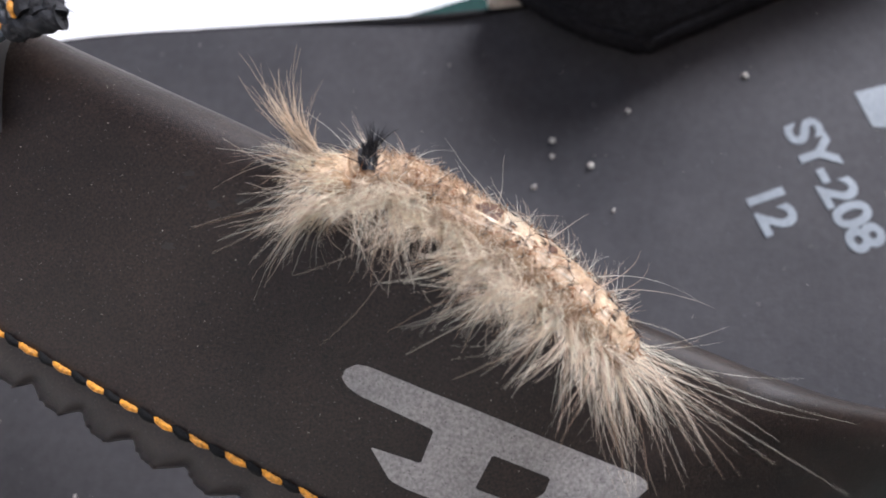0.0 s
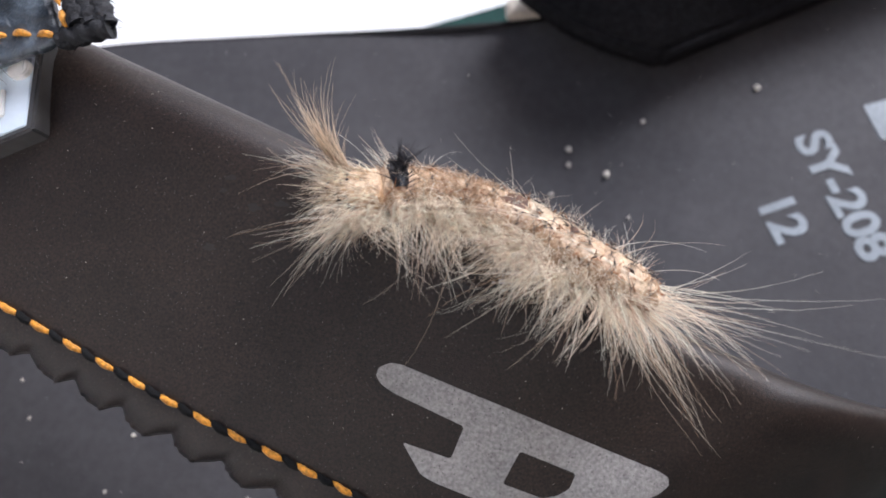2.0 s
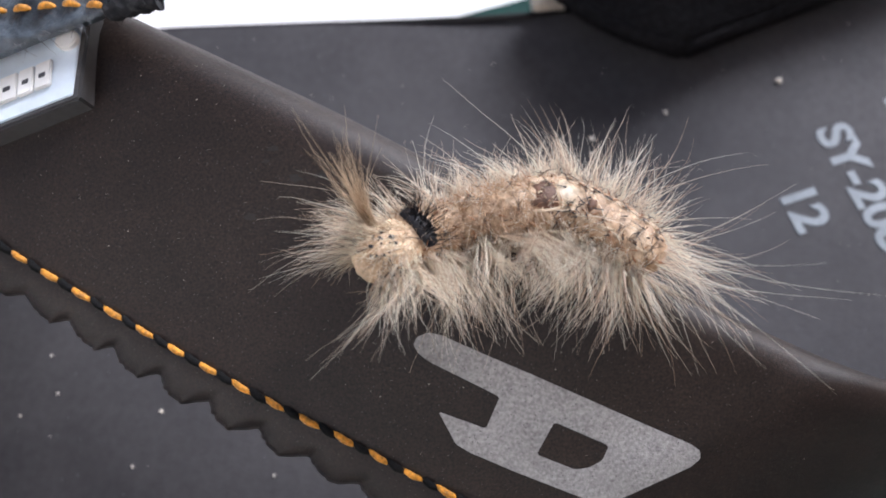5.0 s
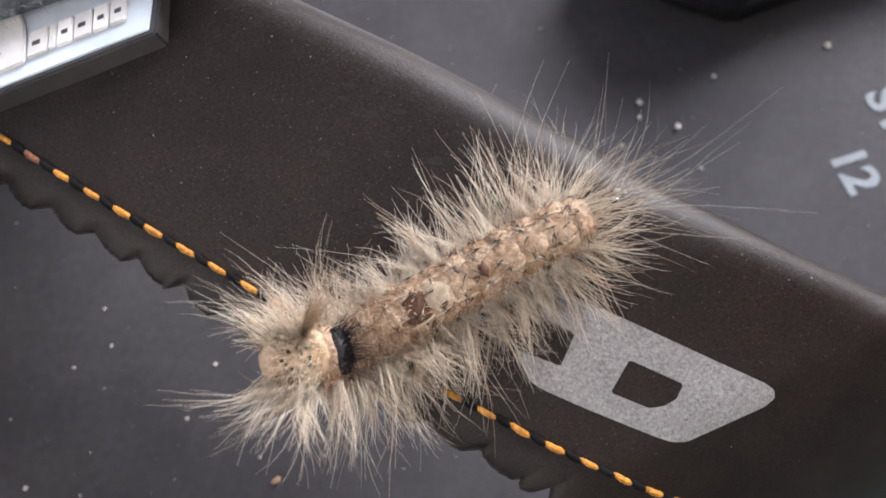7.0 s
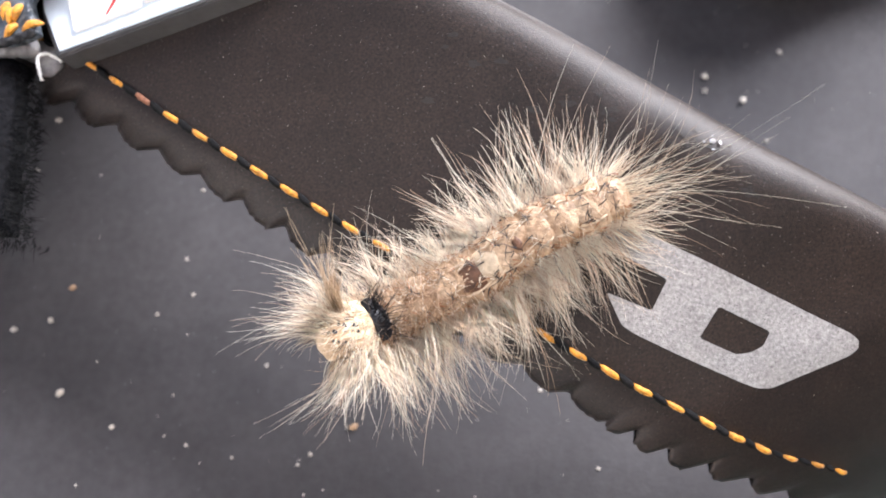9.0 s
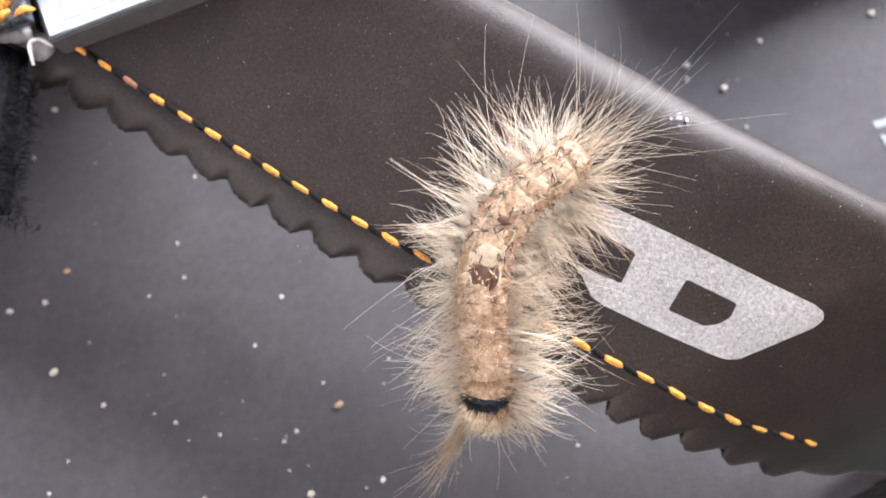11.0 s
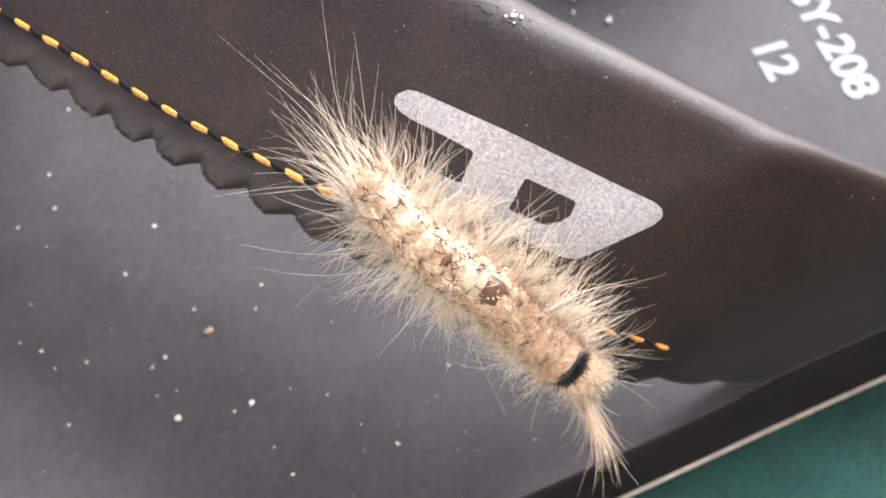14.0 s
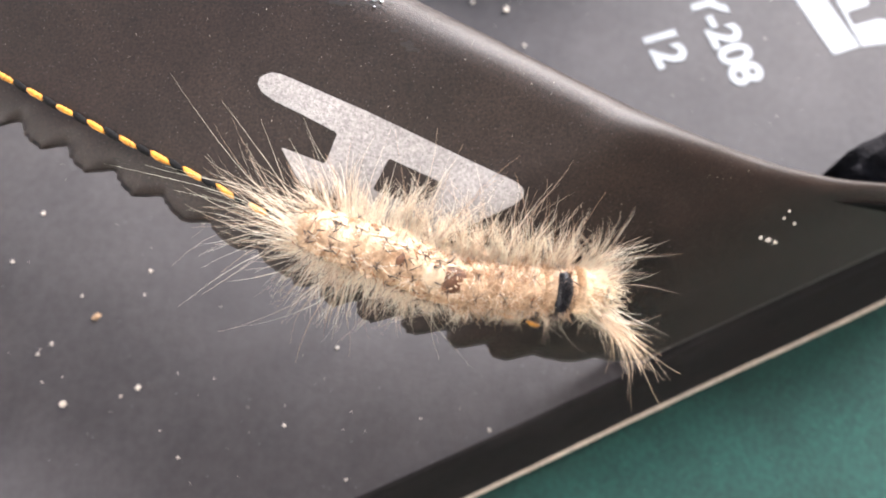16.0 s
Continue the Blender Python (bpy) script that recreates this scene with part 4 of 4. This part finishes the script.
def caterpillar():
    root = new("caterpillar")
    tagged(root, "hairy beige caterpillar with black band and brown patch on strap", "caterpillar")
    parts, fringes = [], []
    flap = flap_mesh()
    for i, (f, r) in enumerate(zip(PLACES, GIRTH)):
        rnd = random.Random(100 + i)
        head, tail = i == 0, i == len(PLACES) - 1
        half = 2.3
        if head:
            seg = barrel(r, 2.8, "head", M_HEAD, 0.4, 0.97, 0.92, i, False)
        elif tail:
            seg = barrel(r, 1.9, "tail", M_BODY, 0.98, 0.5, 0.9, i)
        else:
            seg = barrel(r, half, "segment", M_BODY, 0.84, 0.84, 0.92, i)
        seg.parent = root
        rows, drape = [], []
        thick = 132 if 1 <= i <= 4 else 99
        for side in (-1, 1):
            if side > 0:
                drape, rows = rows, []
            if head:
                # the hairs stand on warts behind the face and sweep forwards past it
                rows += [(q - Vector((1.6, 0, 0)), *more) for q, *more in fan(rnd, r, half, side, 121, 5.0, 11.5, 0.62, 0.42, 0.35 if side > 0 else 0.0, 0.05, (-0.4, 0.3) if side > 0 else (-0.85, -0.1))]
            elif tail:
                rows += fan(rnd, r, half, side, 143, 6.0, 13.5, -0.95, 0.42, -0.12, 0.038)
            else:
                sweep = 0.42 - 0.85 * i / 12
                long = (11.6 if i < 4 else 10.0) if side > 0 else 9.8 if i < 8 else 13.0
                rows += fan(rnd, r, half, side, thick + (33 if side > 0 else 0), 4.6 if side > 0 else 3.8, long, sweep, 0.32, (0.42 if i < 5 else 0.12) if side > 0 else 0.22, 0.056, ((-0.4, 0.3) if i < 5 else (-0.7, 0.1)) if side > 0 else (-0.6, 0.0))
                # finer, fluffier tufts high on the flank
                rows += fan(rnd, r, half, side, 33 if side > 0 else 44, 1.6, (6.5 if i < 5 else 4.6) if side > 0 else 5.5, sweep * 0.8, 0.4, 0.25 if side > 0 else 0.4, 0.03, (0.1, 0.5))
                for _ in range(2):
                    el, az = rnd.gauss(0.25, 0.3), rnd.gauss(sweep * 1.3, 0.5)
                    rows.append((Vector((rnd.gauss(0, 0.6), side * r * 0.85, 0)), Vector((math.sin(az), side * math.cos(az) * math.cos(el), math.sin(el))), rnd.uniform(long, long * 1.35), Vector((rnd.gauss(0, 0.2), 0, -rnd.uniform(0.1, 0.35))), 0.036))
        if head:
            for _ in range(150):
                g = rnd.choice((-1, 1)) * rnd.uniform(0.5, 2.4)
                x = rnd.uniform(-0.3, 1.9)
                w = 1 - 0.2 * max(0, x)
                rows.append((Vector((x, math.sin(g) * r * 0.9 * w, math.cos(g) * r * 0.85 * w)), Vector((0.8, math.sin(g) * 0.8 + rnd.gauss(0, 0.25), math.cos(g) * 0.5 + rnd.gauss(0, 0.2))), rnd.uniform(2.4, 7.0), Vector((rnd.gauss(0, 0.15), rnd.gauss(0, 0.3), rnd.gauss(-0.15, 0.2))), 0.04))
        if tail:
            for _ in range(18):
                rows.append((Vector((-0.8, rnd.uniform(-1, 1) * r * 0.7, rnd.uniform(0, 0.7) * r)), Vector((-1, rnd.gauss(0.1, 0.35), rnd.uniform(0.0, 0.6))), rnd.uniform(10, 15.5), Vector((rnd.gauss(0, 0.15), rnd.gauss(0, 0.3), rnd.gauss(0, 0.15))), 0.034))
            for _ in range(90):
                rows.append((Vector((-1.0, rnd.uniform(-1, 1) * r * 0.8, rnd.uniform(-0.4, 0.6) * r)), Vector((-1, rnd.gauss(0, 0.5), rnd.gauss(0.15, 0.3))), rnd.uniform(5, 13), Vector((0, rnd.gauss(0, 0.3), rnd.gauss(-0.05, 0.12))), 0.032))
        tagged(strands("hair", rows, M_HAIR, seg, "long pale hairs"), kind="stuff")
        # the hairs of one flank hang from a line low on that side, and sink over the strap's edge
        hang = strands("hair", [(q - Vector((0, -r * 0.8, 0)), *more) for q, *more in drape], M_HAIR, seg, "long pale hairs")
        tagged(hang, kind="stuff")
        fringes.append((hang, r * 0.8, 1 - 0.55 * i / 12))
        # short fuzz over the back, stars of dark bristles, thick black dashes
        fuzz, dark, dash = [], [], []
        front = 2 <= i <= 4
        for _ in range(170 if front else 60 if head else 150):
            a = rnd.choice((-1, 1)) * (rnd.uniform(0.1, 1.5) if rnd.random() < (0.5 if i < 5 else 0.15) else rnd.gauss(1.25, 0.2))
            p = Vector((rnd.uniform(-1, 1) * half * 0.8, math.sin(a) * r * 0.98, math.cos(a) * r * 0.92))
            d = Vector((rnd.gauss(0, 0.8), math.sin(a) * 1.6 + rnd.gauss(0, 0.6), math.cos(a) * 0.45 + rnd.gauss(0, 0.25)))
            if i == 1 and abs(a) < 0.9:
                continue
            fuzz.append((p, d, rnd.uniform(0.5, 1.5), Vector((rnd.gauss(0, 0.5), rnd.gauss(0, 0.5), -0.4)), 0.03))
        if not head:
            for side in (-1, 1):
                for a0, x0, count in ((0.42, 0.2, 11), (1.02, -0.5, 7))[1 if i == 5 else 0:]:
                    a = side * a0 + rnd.gauss(0, 0.06)
                    n = Vector((0, math.sin(a), math.cos(a)))
                    c = Vector((x0 + rnd.gauss(0, 0.15), n.y * r * 1.02, n.z * r * 0.98))
                    t1 = Vector((1, 0, 0))
                    t2 = n.cross(t1)
                    for k in range(count):
                        g = 2 * math.pi * (k + rnd.uniform(-0.3, 0.3)) / count
                        if abs(math.cos(g)) > 0.8:
                            continue
                        d = t1 * math.cos(g) + t2 * math.sin(g) + n * 0.5
                        dark.append((c + n * 0.25, d, rnd.uniform(0.8, 1.9), n * -0.3, 0.048))
                for k in range(2 if front or i in (5, 6) else 3):
                    a = side * rnd.choice((0.18, 0.62, 1.15)) + rnd.gauss(0, 0.07)
                    n = Vector((0, math.sin(a), math.cos(a)))
                    p = Vector((rnd.uniform(-1.0, 1.0), n.y * r * 1.01, n.z * r * 0.97))
                    g = rnd.choice((0.0, 0.5, -0.6)) + rnd.gauss(0, 0.2)
                    d = Vector((math.cos(g), 0, 0)) + n.cross(Vector((1, 0, 0))) * math.sin(g) + n * 0.12
                    dash.append((p + n * 0.08, d, rnd.uniform(0.8, 1.6), n * -0.15 + Vector((rnd.gauss(0, 0.3), rnd.gauss(0, 0.3), 0)), 0.095 if not front else 0.05))
        if not head:
            for _ in range(16):
                side = rnd.choice((-1, 1))
                a = side * rnd.choice((0.5, 1.05)) + rnd.gauss(0, 0.08)
                n = Vector((0, math.sin(a), math.cos(a)))
                g = rnd.uniform(0, 6.3)
                d = n * 0.55 + Vector((math.cos(g), 0, 0)) + n.cross(Vector((1, 0, 0))) * math.sin(g)
                fuzz.append((Vector((rnd.gauss(0.1, 0.35), n.y * r * 1.0, n.z * r * 0.95)), d, rnd.uniform(1.2, 3.0), Vector((rnd.gauss(0, 0.2), rnd.gauss(0, 0.2), -0.25)), 0.03))
        tagged(strands("fuzz", fuzz, M_HAIR, seg), kind="stuff")
        if i <= 4:
            tan = []
            for _ in range(640 if head else 300):
                a, x = rnd.uniform(-2.4, 2.4) if head else rnd.uniform(-1.5, 1.5), rnd.uniform(-1, 1.25 if head else 1) * half * 0.95
                k = 1 - (0.6 * (max(0, x) / 2.8) ** 2.2 if head else 0.16 * (abs(x) / 2.4) ** 2.2)
                if (i == 1 and abs(a) < 0.9 and abs(x) < 1.2):
                    continue
                p = Vector((x, math.sin(a) * r * k, math.cos(a) * r * 0.9 * k))
                d = Vector(((0.9 if head else 0.1) + rnd.gauss(0, 0.4), math.sin(a) * 0.7 + rnd.gauss(0, 0.3), math.cos(a) * 0.45 + rnd.gauss(0, 0.25)))
                tan.append((p, d, rnd.uniform(0.8, 2.8) if head else rnd.uniform(0.8, 1.9), Vector((rnd.gauss(0, 0.3), rnd.gauss(0, 0.3), -0.35)), 0.05))
            tagged(strands("tan_fuzz", tan, M_STRAW if head else M_TANHAIR, seg, "short straw-coloured hairs" if head else "short tan hairs"), kind="stuff")
        flaps = []
        if not head and not tail:
            for side in (-1, 1):
                for a, x in ((0.55, 0.0), (1.2, -0.4))[:1 if i in (5, 6) else 2]:
                    big = (1.25 if a < 1 else 0.95) * (0.55 if i < 5 else 1.0) * rnd.uniform(0.9, 1.1)
                    m = pose((x + rnd.uniform(-0.2, 0.2)) * MM, side * math.sin(a) * r * 0.95 * MM, (math.cos(a) * r * 0.89) * MM, -side * math.degrees(min(1.35, a + 0.3)), 0, 0) @ Matrix.Rotation((0 if side > 0 else math.pi) + rnd.uniform(-0.2, 0.2), 4, "Z") @ Matrix.Diagonal((big, big, big, 1))
                    flaps.append(m)
                    tip = m @ Vector((0.12 * MM, 1.56 * MM, -0.60 * MM)) / MM
                    out = (m.to_3x3() @ Vector((0, 0, 1))).normalized()
                    for c in (-1.2, 1.2):
                        if rnd.random() < 0.85:
                            p = m @ Vector((c * MM, 0.1 * MM, 0.06 * MM)) / MM
                            p = p.lerp(tip, rnd.uniform(0.15, 0.4))
                            dash.append((p + out * 0.05, tip - p, (tip - p).length * rnd.uniform(0.7, 1.05), out * 0.12, rnd.uniform(0.06, 0.12) * (0.5 if i < 5 else 1)))
        if not head:
            # short rust-brown tufts low on both sides of the back
            rust = []
            for side in (-1, 1):
                for _ in range(7):
                    a = side * rnd.choice((rnd.gauss(0.98, 0.16), rnd.uniform(0.3, 1.0)))
                    n = Vector((0, math.sin(a), math.cos(a)))
                    d = n * 0.5 + Vector((rnd.gauss(0, 0.8), 0, 0)) + n.cross(Vector((1, 0, 0))) * rnd.gauss(0, 0.6)
                    rust.append((Vector((rnd.uniform(-1.6, 1.6), n.y * r, n.z * r * 0.95)), d, rnd.uniform(0.6, 1.3), n * -0.2, rnd.uniform(0.06, 0.13)))
            tagged(strands("rust_tuft", rust, M_RUST, seg, "short rust-brown tufts"), kind="stuff")
        if dark:
            tagged(strands("bristle_star", dark, M_DARKHAIR, seg, "stars of thin dark bristles"), kind="stuff")
            tagged(strands("dash_mark", dash, M_BLACK, seg, "thick black dashes"), kind="stuff")
        for m in flaps:
            ob = new("flap", flap)
            ob.parent = seg
            ob.matrix_basis = m
        if head:
            verts, faces = [], []
            for k in range(60):
                a, x = rnd.uniform(-1.9, 1.9), rnd.uniform(0.3, 2.6)
                t = x / 2.8
                rr = r * (1 - 0.6 * abs(t) ** 2.2) * 1.01
                c = Vector((x, math.sin(a) * rr, math.cos(a) * rr * 0.92))
                n = Vector((0.35, math.sin(a), math.cos(a))).normalized()
                t1 = n.cross(Vector((1, 0, 0))).normalized()
                t2 = n.cross(t1)
                q = len(verts)
                w = rnd.choice((0.1, 0.14, 0.18, 0.24, 0.3))
                verts += [tuple(c + (t1 * math.cos(g) + t2 * math.sin(g)) * w) for g in [j * math.pi / 3 for j in range(6)]] + [tuple(c + n * 0.10)]
                faces += [(q + j, q + (j + 1) % 6, q + 6) for j in range(6)]
            streaks = []
            for _ in range(46):
                a = rnd.choice((-1, 1)) * rnd.uniform(0.3, 2.2)
                p = Vector((rnd.uniform(0.8, 2.6), math.sin(a) * r * 0.7, math.cos(a) * r * 0.65))
                streaks.append((p, Vector((0.8 + rnd.gauss(0, 0.3), math.sin(a) * 0.9, math.cos(a) * 0.7)), rnd.uniform(1.2, 4.2), Vector((rnd.gauss(0, 0.2), rnd.gauss(0, 0.2), -0.3)), 0.045))
            tagged(strands("face_bristle", streaks, M_DARKHAIR, seg, "thin dark bristles"), kind="stuff")
            tagged(mesh_of("head_dot", verts, faces, M_BLACK, seg, "black dots"), kind="stuff")
            rows = []
            for _ in range(120):
                p = Vector((rnd.uniform(-0.5, 0.3), -r * rnd.uniform(0.55, 0.8), rnd.uniform(0.35, 0.7) * r))
                reach = rnd.choice((5, 6, 7, 8, 8.5, 9, 12.5)) * rnd.uniform(0.85, 1.1)
                rows.append((p, Vector((0.40 + rnd.gauss(0, 0.04), -0.50 + rnd.gauss(0, 0.04), 0.78 + rnd.gauss(0, 0.05))), reach, Vector((rnd.gauss(-0.05, 0.16), rnd.gauss(0.05, 0.16), rnd.gauss(-0.05, 0.12))), 0.05,
                             (Vector((0.06, 0.06, 0.0)), 4.0, rnd.gauss(0, 0.4))))
            tagged(strands("hair_pencil", rows, M_PENCIL, seg, "straw-coloured hair tuft"), kind="stuff")
            rows = fan(rnd, r, half, -1, 121, 4.5, 9.5, 0.95, 0.25, 0.45, 0.042, (0.3, 0.8)) + fan(rnd, r, half, 1, 55, 4.5, 9.0, 1.25, 0.2, -0.1, 0.042, (-0.8, -0.3))
            tagged(strands("hair", rows, M_HAIR, seg, "long pale hairs"), kind="stuff")
        if i == 1:
            # the black band: a dense bar of bristles across the back
            verts, faces = [], []
            steps = 18
            for k in range(steps + 1):
                a = (k / steps * 2 - 1) * 0.8
                for x, h in ((-0.95, 0.96), (-0.86, 1.10), (0.0, 1.17), (0.86, 1.10), (0.95, 0.96)):
                    w = 1 - 0.35 * abs(k / steps * 2 - 1) ** 3
                    verts.append((x * w + 0.1 + rnd.uniform(-0.05, 0.05), math.sin(a) * r * h, math.cos(a) * r * 0.94 * h))
            for k in range(steps):
                for j in range(4):
                    q = k * 5 + j
                    faces.append((q, q + 1, q + 6, q + 5))
            mesh_of("band", verts, faces, M_BLACK, seg, "black velvet band")
            rows = []
            for _ in range(220):
                a = rnd.uniform(-0.75, 0.75)
                rows.append((Vector((rnd.uniform(-0.5, 0.6), math.sin(a) * r * 1.05, math.cos(a) * r)), Vector((rnd.gauss(-0.1, 0.35), math.sin(a) * 0.5 + rnd.gauss(0, 0.2), math.cos(a))), rnd.uniform(0.4, 0.9), Vector((rnd.gauss(0, 0.2), 0, 0)), 0.07))
            for _ in range(70):
                a = rnd.gauss(-0.2, 0.55)
                rows.append((Vector((rnd.uniform(-0.6, 0.2), math.sin(a) * r, math.cos(a) * r)), Vector((rnd.gauss(-0.35, 0.3), math.sin(a) * 0.8 + rnd.gauss(0, 0.2), math.cos(a))), rnd.uniform(1.4, 3.2), Vector((rnd.gauss(0, 0.25), rnd.gauss(0, 0.2), 0)), 0.055))
            tagged(strands("band_bristle", rows, M_BLACK, seg), kind="stuff")
        if i in (5, 6, 8):
            # the brown patch, the cream saddle behind it, and a fainter patch further back
            size = {5: 1.55, 6: 1.5, 8: 0.6}[i]
            mat = M_SCALE if i == 6 else M_BROWN
            verts, faces = [], []
            n, m = 18, 6
            c0 = (0.1, 0.2 if i != 6 else 0.0)
            for k in range(n):
                g = 2 * math.pi * k / n
                e = size * rnd.uniform(0.72, 1.12)
                for j in range(m):
                    x, a = c0[0] + math.cos(g) * 1.0 * e * j / (m - 1), (c0[1] * size + math.sin(g) * 1.6 * e * j / (m - 1)) / r
                    t = abs(x) / half
                    h = (1 - 0.16 * t ** 2.2) * (1.04 - 0.06 * (j / (m - 1)) ** 3) + rnd.uniform(-0.008, 0.008)
                    verts.append((x, math.sin(a) * r * h, math.cos(a) * r * 0.92 * h + 0.05))
            for k in range(n):
                for j in range(m - 1):
                    p, q = k * m + j, ((k + 1) % n) * m + j
                    faces.append((p, p + 1, q + 1, q))
            mesh_of("patch", verts, faces, mat, seg, "cream saddle patch" if i == 6 else "dark brown patch")
            if i == 5:
                flecks = []
                for _ in range(14):
                    a = rnd.gauss(0, 0.3)
                    n = Vector((0, math.sin(a), math.cos(a)))
                    flecks.append((Vector((rnd.uniform(-1.0, 1.1), n.y * r * 1.03, n.z * r * 0.97 + 0.05)), Vector((rnd.gauss(0, 1), rnd.gauss(0, 1), 0.1)), rnd.uniform(0.2, 0.5), Vector((0, 0, -0.1)), 0.11))
                tagged(strands("fleck", flecks, M_SCALE, seg, "pale flecks"), kind="stuff")
        parts.append(seg)
    return root, parts, fringes


worm, rings, fringes = caterpillar()
SINK = [(0, 0), (10.5, 0), (11.5, 12), (12.5, 25), (13.5, 50), (14.5, 62), (16, 68)]


def motions():
    roots = []
    for row in CRAWL:
        roots.append((row[0], spine(row, 0.435)))
    walk(worm, roots)
    for seg, f in zip(rings, PLACES):
        walk(seg, [(row[0], m.inverted() @ spine(row, f)) for row, (_, m) in zip(CRAWL, roots)])
    for hang, off, share in fringes:
        walk(hang, [(t, pose(0, -off * MM, 0, angle * share, 0, 0)) for t, angle in SINK])


motions()
